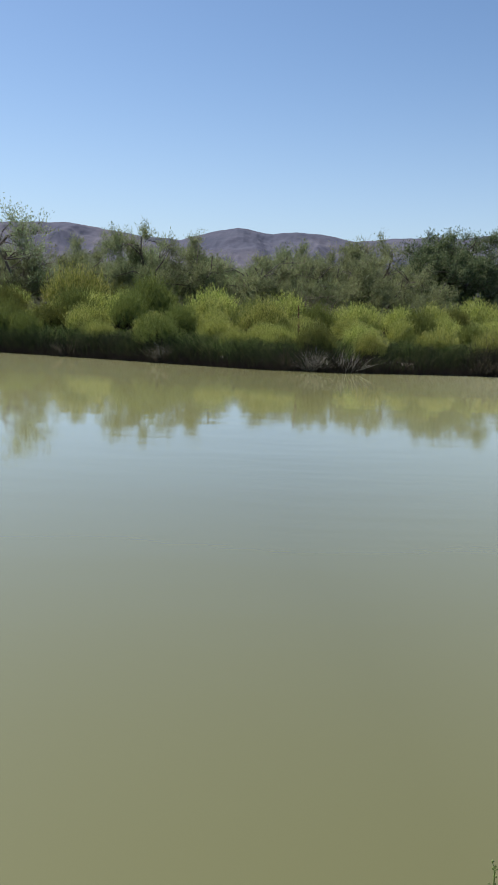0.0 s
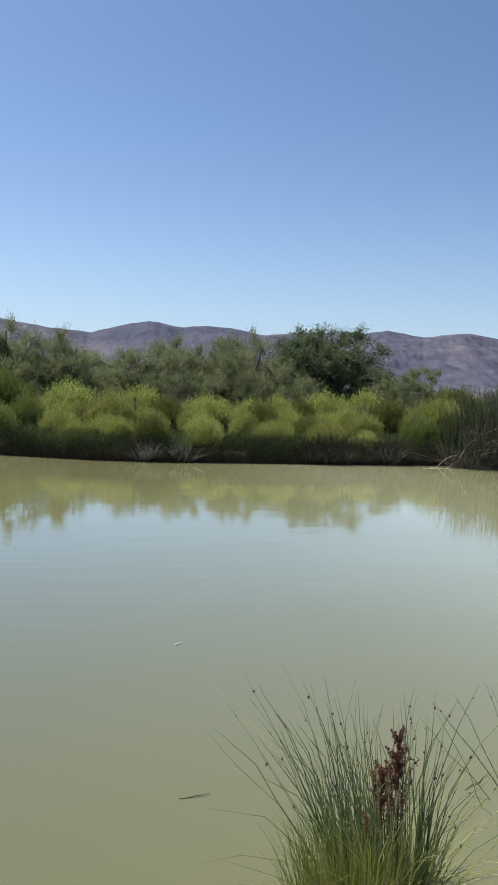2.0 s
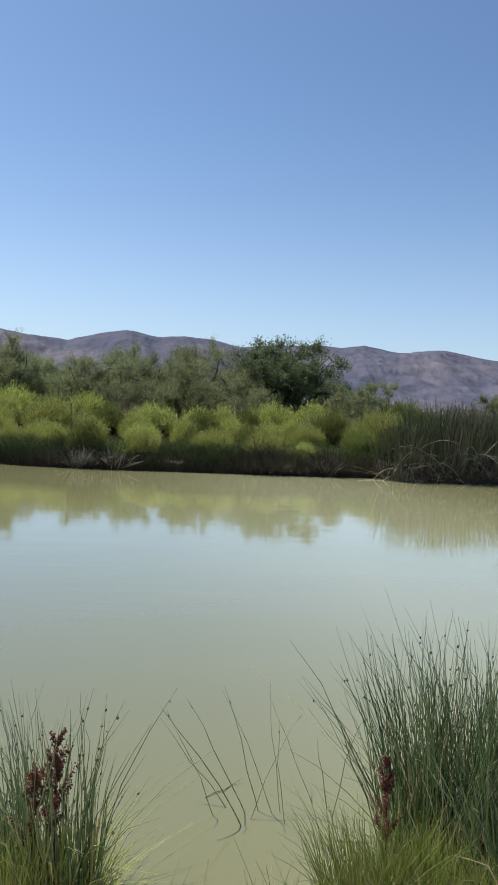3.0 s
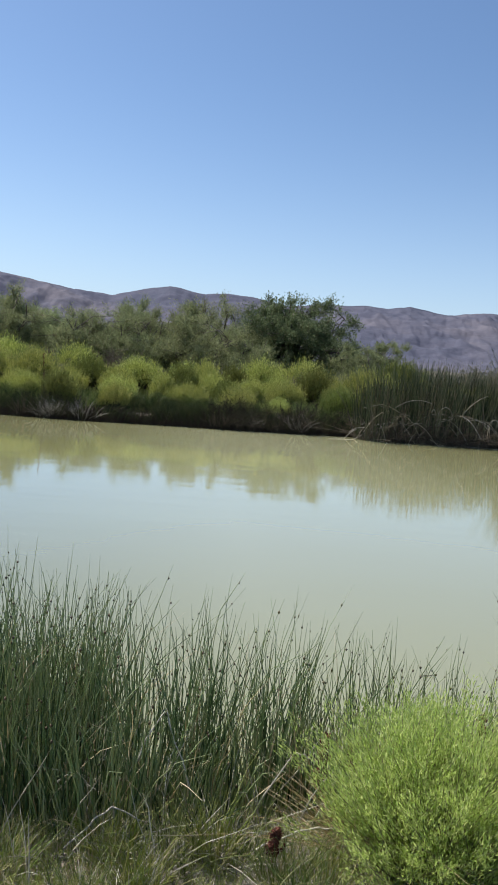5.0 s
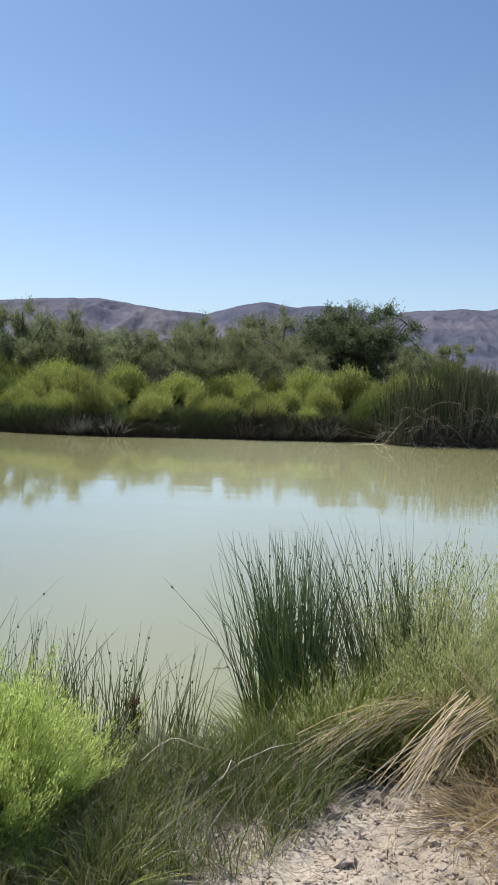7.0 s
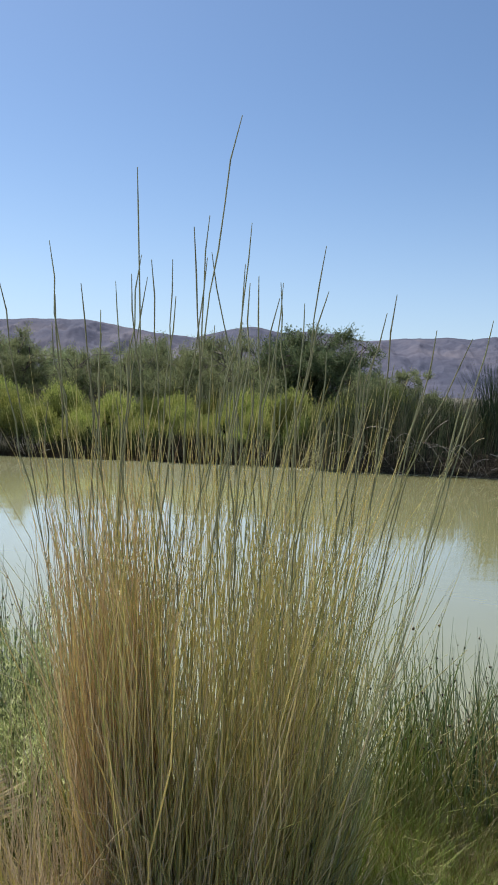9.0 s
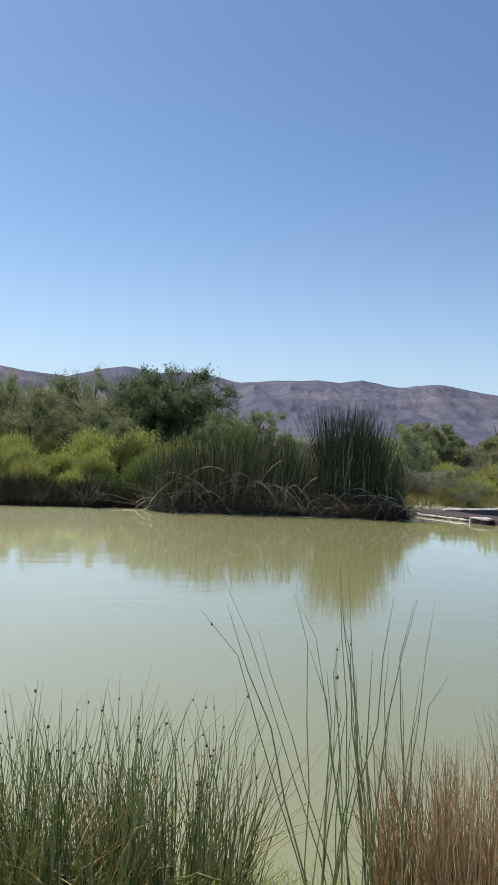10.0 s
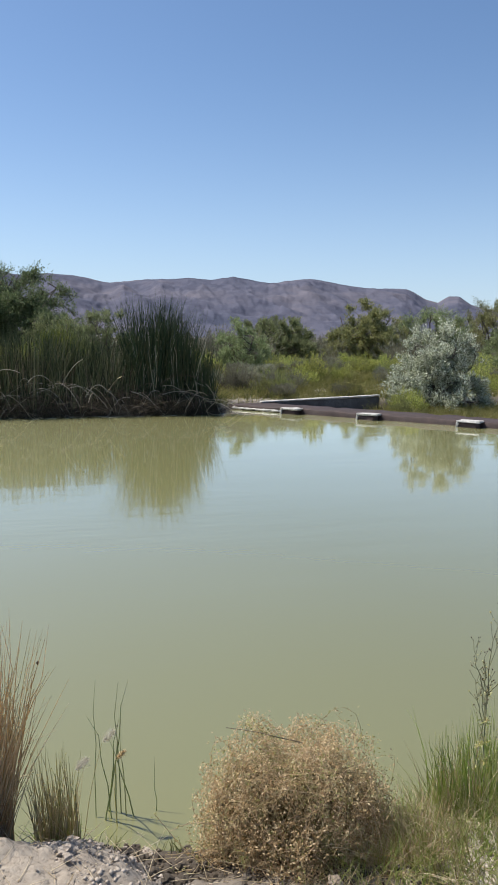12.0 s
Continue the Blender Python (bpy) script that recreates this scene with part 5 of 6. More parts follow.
rush_clump(11.53, 3.35, "sparse tall rush stalks leaning apart", 549, 34, 1.42, (0.22, 0.16), 0.17, (-0.06, 0), 0.12, 0.0032, M_RUSH, 0.2, 0, group=NEAR, single=34, short=0.6)
for k, (rx, ry, rn) in enumerate(((4.9, 2.75, 14), (5.5, 2.7, 18), (6.0, 2.7, 14), (7.5, 2.9, 14), (8.0, 3.05, 10), (10.3, 3.2, 10))):
    rush_clump(rx, ry, "bent bleached dead rush stems among the green", 620 + k, rn, 0.6, (0.3, 0.15), 0.5, (0, -0.05), 0.8, 0.0024, M_DEAD, 0, 0, "dead_rush", "dead rushes on the near bank", category="dead rushes", single=18)
for k, (rx, ry, rn, rt) in enumerate(((5.2, 2.5, 5, 0.5), (5.5, 2.3, 5, 0.36), (5.85, 2.35, 5, 0.36), (5.35, 2.1, 8, 0.3), (6.15, 2.3, 6, 0.3), (7.2, 2.45, 10, 0.45))):
    rush_clump(rx, ry, "pale arching dead stems standing in the grass", 660 + k, rn, rt, (0.3, 0.2), 0.6, (0, 0), 0.8, 0.0024, M_DEAD, 0, 0, "dead_rush", "dead rushes on the near bank", category="dead rushes", single=rn, short=0.5)
DRY = "dry grass clumps"
rush_clump(11.93, 3.35, "rusty tan dry grass clump at the pond's edge", 551, 900, 0.74, (0.36, 0.26), 0.13, (0, 0), 0.16, 0.0021, M_RUST, 0, 0.25, "dry_grass_clump", DRY, category="dry grass", single=50, short=0.3)
rush_clump(12.45, 3.52, "rusty tan dry grass clump with upright stems", 552, 900, 0.92, (0.20, 0.18), 0.05, (0.02, 0), 0.09, 0.0022, M_RUST, 0.02, 0.35, "dry_grass_clump", DRY, category="dry grass", single=36, short=0.3)
rush_clump(12.40, 3.46, "green grass growing up through the dry clump", 556, 170, 0.52, (0.16, 0.12), 0.06, (0, 0), 0.1, 0.0022, M_RUSH, 0, 0, "bank_grass_clump", "bank grass", category="grass", single=20, short=0.4)
rush_clump(12.81, 3.50, "small pale upright rush clump at the water's edge", 553, 70, 0.44, (0.085, 0.08), 0.05, (0.03, 0), 0.08, 0.0019, M_BANK, 0.05, 1.6, group=NEAR, z=0.0, grass=60, single=30, short=0.3)
for k, (wx, wy, wh, wl) in enumerate(((12.98, 3.74, 0.50, -0.03), (13.0, 3.72, 0.44, -0.02), (13.03, 3.78, 0.56, 0.0), (13.05, 3.74, 0.50, 0.02), (13.06, 3.70, 0.36, -0.02), (13.08, 3.76, 0.50, -0.04), (13.1, 3.72, 0.36, 0.0), (13.15, 3.73, 0.42, -0.14), (13.23, 3.71, 0.26, -0.08))):
    rush_clump(wx, wy, "thin dark green stem standing in the water", 640 + k, 1, wh * 1.2, (0.012, 0.01), 0.02, (wl, 0), 0.03, 0.0027, M_RUSH, 0.3, 0, "water_stem", "stems in the shallow water", z=-0.05, single=1, long=1.1, short=1.0)
rush_clump(14.46, 3.12, "upright tuft of fresh green grass on the bank", 557, 420, 0.42, (0.26, 0.2), 0.10, (0, 0), 0.2, 0.0020, M_GRASS, 0, 0.35, "bank_grass_clump", "bank grass", category="grass", single=30, short=0.35)
rush_clump(14.02, 3.02, "matted pale straw beside the tumbleweed", 558, 420, 0.20, (0.16, 0.18), 0.6, (0, 0), 0.8, 0.0015, M_STRAW, 0, 0.6, "straw_tangle", "straw tangles", category="straw", single=30, dead_mat=M_RUST)
rush_clump(14.35, 2.95, "green and tan grass on the bank beside the tumbleweed", 554, 500, 0.24, (0.40, 0.4), 0.3, (0, 0), 0.5, 0.0014, M_BANK, 0, 1.0, "bank_grass_clump", "bank grass", category="grass", grass=1500, short=0.3)

broom_bush(6.66, 2.32, "fresh yellow-green broom bush on the near bank", 560, 0.49, 0.90, 800, 90000, (0.023, 0.0034), M_BROOM_NEAR, name="broom_bush", start=0.18, stem_r=0.0013, ragged=0.06)
broom_bush(8.76, 3.42, "wispy yellow-green broom bush by the straw", 561, 0.62, 1.5, 760, 90000, (0.028, 0.0042), M_BROOM_PALE, name="broom_bush", start=0.35, stem_r=0.0016, ragged=0.15)

broom_bush(8.04, 2.98, "low pale yellow-green weed bush among the rushes", 562, 0.30, 0.56, 260, 15000, (0.024, 0.0042), M_BROOM_PALE, name="weed_bush", start=0.15, stem_r=0.0012, ragged=0.15)
broom_bush(8.36, 3.2, "low pale green weed bush beside the straw", 563, 0.22, 0.62, 200, 11000, (0.024, 0.0040), M_BROOM_PALE, name="weed_bush", start=0.2, stem_r=0.0012, ragged=0.2)

# tall wild rye: a leafy mass and tall spikes above it
rye = rush_clump(9.38, 2.60, "tall clump of dry wild rye with upright spikes", 570, 720, 1.85, (0.36, 0.25), 0.11, (0.02, -0.06), 0.09, 0.0019, M_RYE, 0, 0.25, "wild_rye_clump", category="tall grass", single=36, short=0.45, long=1.0, dead_mat=M_STRAW)
rush_clump(9.18, 2.48, "strip of bleached orange-tan rye beside the green", 572, 360, 1.66, (0.10, 0.15), 0.05, (-0.01, -0.08), 0.08, 0.0017, M_RYE_DRY, 0, 0.3, "wild_rye_clump", category="tall grass", single=30, short=0.5, long=1.0, dead_mat=M_RUST)
rush_clump(9.68, 2.78, "green-stemmed rye standing beside the dry", 578, 260, 1.72, (0.16, 0.16), 0.09, (0.07, -0.03), 0.10, 0.0020, M_RYE_GREEN, 0, 0.2, "wild_rye_clump", category="tall grass", single=36, short=0.35, long=1.0, dead_mat=M_RYE)
rush_clump(9.55, 2.58, "olive leaves at the foot of the rye", 579, 300, 0.7, (0.2, 0.18), 0.12, (0, 0), 0.3, 0.0024, M_BANK, 0, 0.3, "bank_grass_clump", "bank grass", category="grass", single=20, short=0.35, dead_mat=M_RYE)
rush_clump(9.0, 2.46, "wispy tan grass leaning out of the rye", 577, 420, 0.9, (0.22, 0.2), 0.22, (-0.04, -0.05), 0.3, 0.0014, M_STRAW, 0, 0.5, "dry_grass_clump", DRY, category="dry grass", single=20, short=0.3, dead_mat=M_RYE)
rush_clump(9.42, 2.52, "dark leafy growth in the heart of the rye", 573, 380, 0.9, (0.33, 0.22), 0.12, (0, 0), 0.3, 0.0024, M_BANK, 0, 0.4, "bank_grass_clump", "bank grass", category="grass", single=20, short=0.35, dead_mat=M_RYE)
rush_clump(10.62, 3.62, "tan dry tuft standing among the green rushes", 574, 130, 0.62, (0.09, 0.08), 0.06, (0, 0), 0.1, 0.0022, M_RUST, 0, 0.3, "dry_grass_clump", DRY, category="dry grass", single=20, short=0.4)
rye_rng = np.random.RandomState(571)
for k in range(78):
    a, r = rye_rng.uniform(0, 6.28), math.sqrt(rye_rng.uniform())
    b0 = np.array([[0.38 * r * math.cos(a), 0.25 * r * math.sin(a), 0.0]])
    way = np.array([[0.01 + 0.40 * b0[0, 0] + rye_rng.normal(0, 0.05), rye_rng.normal(-0.04, 0.06), 1.0]])
    P = bend(b0, way, [rye_rng.uniform(1.68, 2.2) - 0.6 * max(0.0, b0[0, 0] - 0.05) + 0.35 * b0[0, 1] + 0.2 * (k % 23 == 0)], np.array([[rye_rng.normal(0, 0.06), 0, 0]]), 22, 0.0, rye_rng)
    P[:, 15:, :2] += rye_rng.normal(0, 0.004, (1, 7, 2))
    if k == 77:
        P = bend(np.array([[-0.12, 0.0, 0.0]]), np.array([[-0.01, -0.06, 1.0]]), [2.48], np.array([[0.07, 0, 0]]), 22, 0.0, rye_rng)
        P[:, 13:, :2] += rye_rng.normal(0, 0.004, (1, 9, 2))
    if k == 76:
        P = bend(np.array([[-0.16, -0.05, 0.0]]), np.array([[-0.01, -0.06, 1.0]]), [2.32], np.array([[-0.02, 0, 0]]), 22, 0.0, rye_rng)
    part("spike", tubes(P, np.array([[0.8] * 6 + [0.7] * 6 + [0.65] * 3 + [1.2, 1.7, 1.5, 1.9, 1.5, 1.7, 0.9]]) * 0.0012, 4), M_SPIKE, rye, "tall stem with a narrow seed spike", True)


for k, (rx, ry) in enumerate(((8.92, 2.72), (9.3, 2.42), (9.7, 2.5), (9.05, 2.4), (8.75, 2.52))):
    rush_clump(rx, ry, "tangle of broken straw at the foot of the rye", 575 + k, 300, 0.32, (0.24, 0.18), 0.9, (0, -0.1), 1.3, 0.0017, M_STRAW, 0, 0.3, "straw_tangle", "straw tangles", category="straw", single=30, dead_mat=M_RUST)


def tumbleweed(x, y, label, seed, r=0.36, tall=0.52):
    """A dried ball of curved, matted stems set with small bracts."""
    rng = np.random.RandomState(seed)
    ob = thing("tumbleweed", x, y, height(x, y) - 0.03, label, "dry bush")

    def skin(d):
        lump = 0.72 + 0.50 * fbm(d[:, 0] * 2.6 + 5 + d[:, 2], d[:, 1] * 2.6 + 5 - d[:, 2], 4, seed)
        return lump / ((np.hypot(d[:, 0], d[:, 1]) / r) ** 3.0 + (np.maximum(d[:, 2], 0) / tall) ** 3.0) ** (1 / 3.0)

    def arcs(n, depth, swing):
        d = dome_dirs(n, 1.62, rng)
        side = unit(np.cross(d, rng.normal(size=(n, 3))))
        t = np.linspace(-1, 1, 7)
        D = unit(d[:, None] + side[:, None] * (t[None, :, None] * swing))
        R = skin(D.reshape(-1, 3)).reshape(n, 7) * rng.uniform(*depth, (n, 1)) * (1 - 0.10 * t[None] ** 2)
        P = D * R[..., None] + np.cumsum(rng.normal(size=(n, 7, 3)), axis=1) * 0.006
        P[..., 2] = np.maximum(P[..., 2], 0.01)
        return P

    core = arcs(900, (0.45, 0.85), 0.8)
    mass(part("stem_mass", tubes(core, np.linspace(1.6, 0.8, 7)[None] * 0.0013, 3), M_TUMBLE_DARK, ob, "matted brown inner stems"))
    shell = arcs(1700, (0.74, 1.05), 0.22)
    mass(part("outer_stem_mass", tubes(shell, np.linspace(1.5, 0.7, 7)[None] * 0.0008, 3), M_TUMBLE, ob))
    m = 40000
    i, k = rng.randint(0, len(shell), m), rng.randint(0, 6, m)
    f = rng.uniform(0, 1, (m, 1))
    at = shell[i, k] * (1 - f) + shell[i, k + 1] * f + rng.normal(size=(m, 3)) * 0.012
    at[:, 2] = np.maximum(at[:, 2], 0.0)
    tuft = fbm(at[:, 0] * 16 + at[:, 2] * 7 + 9, at[:, 1] * 16 - at[:, 2] * 13 + 9, 3, seed + 3)
    for name, pick, mat, label in (("bract_mass", tuft > 0.42, M_TUMBLE, ""), ("green_bract_mass", tuft <= 0.42, M_BANK, "bracts still greenish")):
        q = np.nonzero(pick)[0]
        mass(part(name, leaves(at[q], rng.normal(size=(len(q), 3)), 0.0105 * rng.uniform(0.5, 1.5, len(q)), 0.0062, rng), mat, ob, label))
    # long shoots that stick out, set with seeds
    for j in range(9):
        d = unit(np.array([[-rng.uniform(0.5, 1), rng.uniform(-0.3, 0.3), rng.uniform(0.0, 0.7)]])) if j < 6 else unit(np.array([[rng.normal(0, 0.4), 0.2, 1.0]]))
        start = d * skin(d)[:, None] * 0.8
        S = bend(start, d + np.array([[0, 0, 0.15]]), [rng.uniform(0.18, 0.28) * (1.0 if j < 6 else 0.45)], rng.normal(size=(1, 3)) * 0.35, 8, 0.015, rng)
        shoot = part("shoot", tubes(S, np.linspace(1.5, 0.8, 8)[None] * 0.0014, 4), M_TUMBLE, ob, smooth=True)
        at = S[0, rng.randint(3, 8, 26)] + rng.normal(size=(26, 3)) * 0.008
        mass(part("bract_mass", blobs(at, 0.0030, rng), M_BANK, shoot, "dry seed bracts"))
    S = bend(np.array([[0.02, 0, tall * 0.85]]), np.array([[-1.0, 0, 0.42]]), [0.33], np.array([[0, 0, -0.06]]), 8, 0.004, rng)
    part("shoot", tubes(S, np.linspace(1.6, 0.8, 8)[None] * 0.0015, 4), M_TWIG, ob, "long bare shoot", True)
    return ob


tumbleweed(13.69, 3.27, "round tan dried tumbleweed lying on the bank", 580, 0.355, 0.565)


def plume(x, y, tall, seed, label, mat, long=0.055, fat=0.009):
    """A thin grass stem with one fluffy nodding head."""
    rng = np.random.RandomState(seed)
    z = max(height(x, y), -0.05)
    ob = thing("plume_grass", x, y, z, label, "grass", "plumed grasses")
    P = bend(np.zeros((1, 3)), np.array([[rng.normal(0, 0.05), 0, 1.0]]), [tall - z], np.array([[0.10, 0, 0]]), 8, 0.003, rng)
    part("stem", tubes(P, np.linspace(1.2, 0.6, 8)[None] * 0.0014, 4), M_BANK, ob, smooth=True)
    n = 500
    tip, way = P[0, 7], np.array([0.75, 0.0, 0.6])
    t = rng.uniform(0, 1, n)
    at = tip + way * (t * long)[:, None] + rng.normal(size=(n, 3)) * (fat * 0.45 * np.sin(np.pi * (0.1 + 0.85 * t)))[:, None]
    mass(part("seed_head", leaves(at, way + rng.normal(size=(n, 3)) * 0.35, 0.020, 0.0007, rng), mat, ob, "fluffy tan seed head"))
    return ob


plume(13.06, 3.66, 0.30, 595, "thin grass with a fluffy tan head over the water", M_RUST, 0.045, 0.010)
plume(12.9, 3.5, 0.47, 596, "thin grass with a pale feathery head", M_DEAD, 0.05, 0.018)
plume(12.84, 3.45, 0.40, 597, "thin grass with a pale feathery head", M_DEAD, 0.05, 0.018)


def dock(x, y, z, tall, seed, label, bushy=1.0):
    """Curly dock gone to seed: a stem with a dense red-brown spike."""
    rng = np.random.RandomState(seed)
    ob = thing("dock_plant", x, y, z, label, "plant", "dock plants")
    P = bend(np.zeros((1, 3)), np.array([[rng.normal(0, 0.06), 0.02, 1.0]]), [tall], np.zeros((1, 3)), 8, 0.004, rng)
    part("stem", tubes(P, np.linspace(1.3, 0.5, 8)[None] * 0.004, 5), M_DOCK, ob, smooth=True)
    n, arms = 1900, 26
    s0 = np.sort(rng.uniform(0.45, 0.97, arms))
    turn = rng.uniform(0, 6.28, arms)
    out = 0.072 * bushy * (1.12 - s0) ** 0.8 * rng.uniform(0.35, 1.3, arms)
    which = rng.randint(0, arms, n)
    far = rng.uniform(0, 1, n) ** 0.8
    f = s0[which] * 7
    k = np.minimum(f.astype(int), 6)
    at = P[0, k] + (P[0, k + 1] - P[0, k]) * (f - k)[:, None]
    at = at + np.stack([np.cos(turn[which]) * out[which] * far, np.sin(turn[which]) * out[which] * far, 1.5 * out[which] * far], axis=-1) + rng.normal(size=(n, 3)) * 0.0045
    mass(part("seed_spike", blobs(at, 0.0034 * rng.uniform(0.5, 1.4, n), rng), M_DOCK, ob, "dense red-brown seed spike"))
    return ob


dock(3.3, 2.85, 0.0, 0.72, 590, "red-brown dock spike standing in the rushes", 1.7)
dock(3.23, 2.82, 0.0, 0.60, 591, "shorter red-brown dock spike in the rushes", 1.8)
dock(4.55, 2.75, 0.05, 0.62, 592, "dark brown dock spike beside the rushes")
dock(6.30, 2.72, height(6.30, 2.72), 0.44, 593, "short brown dock spike in the grass")
dock(6.40, 2.68, height(6.40, 2.68), 0.36, 597, "withered brown dock spike in the grass", 0.8)
dock(6.05, 2.24, height(6.05, 2.24), 0.17, 598, "low red-brown dock spike in the grass", 0.5)
dock(1.72, 22.9, height(1.72, 22.9), 1.55, 599, "tall dark dead stalk on the far bank", 1.5)
dock(7.09, 3.04, 0.05, 0.42, 594, "red-brown dock spike at the water's edge")


def seed_weed(x, y, tall, seed, label, forks=6):
    """A branching weed: crooked grey-green arms that fork upward, each end set with small round seed heads."""
    rng = np.random.RandomState(seed)
    ob = thing("seed_weed", x, y, height(x, y) - 0.01, label, "weed", "branching weeds")
    M = bend(np.zeros((1, 3)), np.array([[rng.normal(0, 0.06), rng.normal(0, 0.04), 1.0]]), [tall * 0.9], np.zeros((1, 3)), 10, 0.012, rng)
    part("stem", tubes(M, np.linspace(1.5, 0.6, 10)[None] * 0.0024, 4), M_WEED, ob, smooth=True)
    arms = [M]
    for j in range(forks):
        k = rng.randint(3, 8)
        d = np.array([[rng.choice((-1, 1)) * rng.uniform(0.15, 0.5), rng.normal(0, 0.25), 1.0]])
        A = bend(M[:, k], d, [tall * rng.uniform(0.16, 0.30)], np.array([[-0.3 * d[0, 0], 0, 0.1]]), 10, 0.014, rng)
        part("branch", tubes(A, np.linspace(1.2, 0.5, 10)[None] * 0.0019, 4), M_WEED, ob, smooth=True)
        arms.append(A)
    for A in arms:
        for j in range(9):
            k = rng.randint(4, 10)
            d = unit(np.array([[rng.normal(0, 0.6), rng.normal(0, 0.5), 0.9]]))
            B = bend(A[:, k], d, [rng.uniform(0.015, 0.06)], np.array([[0, 0, 0.3]]), 4, 0.02, rng)
            twig = part("twig", tubes(B, np.linspace(1, 0.7, 4)[None] * 0.0010, 3), M_WEED, ob)
            for at in (B[0, 3], B[0, 2] + rng.normal(size=3) * 0.005):
                part("seed_head", blobs(np.array([at]), 0.0036 * rng.uniform(0.6, 1.3), rng), M_SEED if rng.uniform() < 0.65 else M_BANK, twig, "small round seed head")
    m = 60
    k = rng.randint(1, 6, m)
    mass(part("leaf_mass", leaves(M[0, k] + rng.normal(size=(m, 3)) * 0.006, rng.normal(size=(m, 3)) + np.array([0, 0, 0.8]), 0.028 * rng.uniform(0.5, 1.3, m), 0.006, rng), M_RYE, ob, "withered yellow leaves"))
    return ob


seed_weed(12.07, 2.75, 1.24, 600, "grey-green branching weed with round seed heads", 5)
seed_weed(12.10, 3.1, 1.24, 601, "grey-green branching weed with round seed heads", 6)
seed_weed(11.94, 2.86, 0.9, 602, "grey-green branching weed with round seed heads", 8)
seed_weed(12.02, 2.9, 0.95, 605, "grey-green branching weed with round seed heads", 8)
seed_weed(14.36, 3.14, 1.0, 603, "branching weed rising from the bank grass", 3)
seed_weed(14.40, 3.08, 0.72, 604, "branching weed rising from the bank grass", 4)


def straw_bundle(a, b, rise, n, spread, seed, label):
    """Straw that has fallen over: stems from a thick end at a, bowing down to a fan at b."""
    rng = np.random.RandomState(seed)
    a, b = np.array(a), np.array(b)
    ob = thing("straw_bundle", a[0], a[1], height(a[0], a[1]), label, "straw", "fallen straw")
    base = np.array([0, 0, a[2]]) + rng.normal(size=(n, 3)) * np.array([0.05, 0.06, 0.04])
    tip = b - np.array([a[0], a[1], 0]) + rng.normal(size=(n, 3)) * spread
    tip[:, 2] = np.maximum(lie(tip[:, 0] + a[0], tip[:, 1] + a[1]) - height(a[0], a[1]) + 0.01, b[2] - height(a[0], a[1]) + rng.normal(0, 0.03, n))
    s = np.linspace(0, 1, 7)[None, :, None]
    f = rng.uniform(0.6, 1.05, (n, 1, 1))
    P = base[:, None] * (1 - s * f) + tip[:, None] * s * f + np.array([0, 0, rise]) * (4 * s * (1 - s)) * rng.uniform(0.5, 1.3, (n, 1, 1))
    R = np.linspace(1.2, 0.5, 7)[None] * 0.0024 * rng.uniform(0.7, 1.4, (n, 1))
    for j in range(60):
        part("straw", tubes(P[j:j + 1], R[j:j + 1], 3), M_STRAW if j % 2 else M_DEAD, ob, smooth=True)
    mass(part("straw_mass", tubes(P[60:], R[60:], 3), M_STRAW, ob))
    return ob


straw_bundle((8.66, 3.3, 0.22), (7.88, 2.6, 0.46), 0.10, 64, (0.06, 0.06, 0.02), 610, "pale fallen straw bowed toward the water")
straw_bundle((8.66, 2.92, 0.26), (8.20, 2.42, 0.38), 0.04, 72, (0.07, 0.07, 0.02), 611, "pale fallen straw spread over the mud")
straw_bundle((9.1, 2.65, 0.10), (8.72, 2.3, 0.34), 0.06, 90, (0.16, 0.16, 0.02), 612, "tangled fallen straw at the foot of the rye")


def bent_stem(foot, knee, tip, seed, label):
    """One dead stem that has snapped: up to a knee and down again."""
    rng = np.random.RandomState(seed)
    ob = thing("bent_stem", foot[0], foot[1], foot[2], label, "dead stem", "snapped stems on the near bank")
    f, k, t = (np.array(v) - np.array(foot) for v in (foot, knee, tip))
    up, down = np.linspace(0, 1, 7)[:, None], np.linspace(0, 1, 8)[1:, None]
    P = np.concatenate([f + (k - f) * up + np.array([0, 0, 0.10]) * np.linalg.norm(k) * up * (1 - up), k + (t - k) * down + np.array([0, 0, 0.03]) * down * (1 - down)])
    P = P + rng.normal(size=P.shape) * 0.003
    part("stem", tubes(P[None], np.linspace(1.2, 0.7, 14)[None] * 0.0036, 4), M_DEAD, ob, smooth=True)
    return ob


bent_stem((5.48, 2.55, 0.28), (5.66, 2.62, 0.66), (5.83, 2.50, 0.24), 630, "pale snapped rush stem bent over in the green")
bent_stem((5.98, 2.50, 0.27), (6.16, 2.58, 0.52), (6.26, 2.62, 0.46), 631, "pale leaning dead stem before the rushes")
bent_stem((5.35, 2.30, 0.30), (5.50, 2.34, 0.44), (5.72, 2.36, 0.30), 632, "pale arched dead stem over the thatch")
bent_stem((5.20, 2.60, 0.30), (5.32, 2.56, 0.42), (5.46, 2.50, 0.38), 633, "pale snapped rush stem bent over in the green")
bent_stem((6.0, 2.28, 0.33), (6.15, 2.32, 0.37), (6.32, 2.36, 0.36), 634, "pale dead stem lying on the thatch")
bent_stem((7.10, 2.62, 0.30), (7.32, 2.70, 0.46), (7.50, 2.70, 0.40), 635, "pale arched dead stem over the grass")
tuft_rng = np.random.RandomState(63)
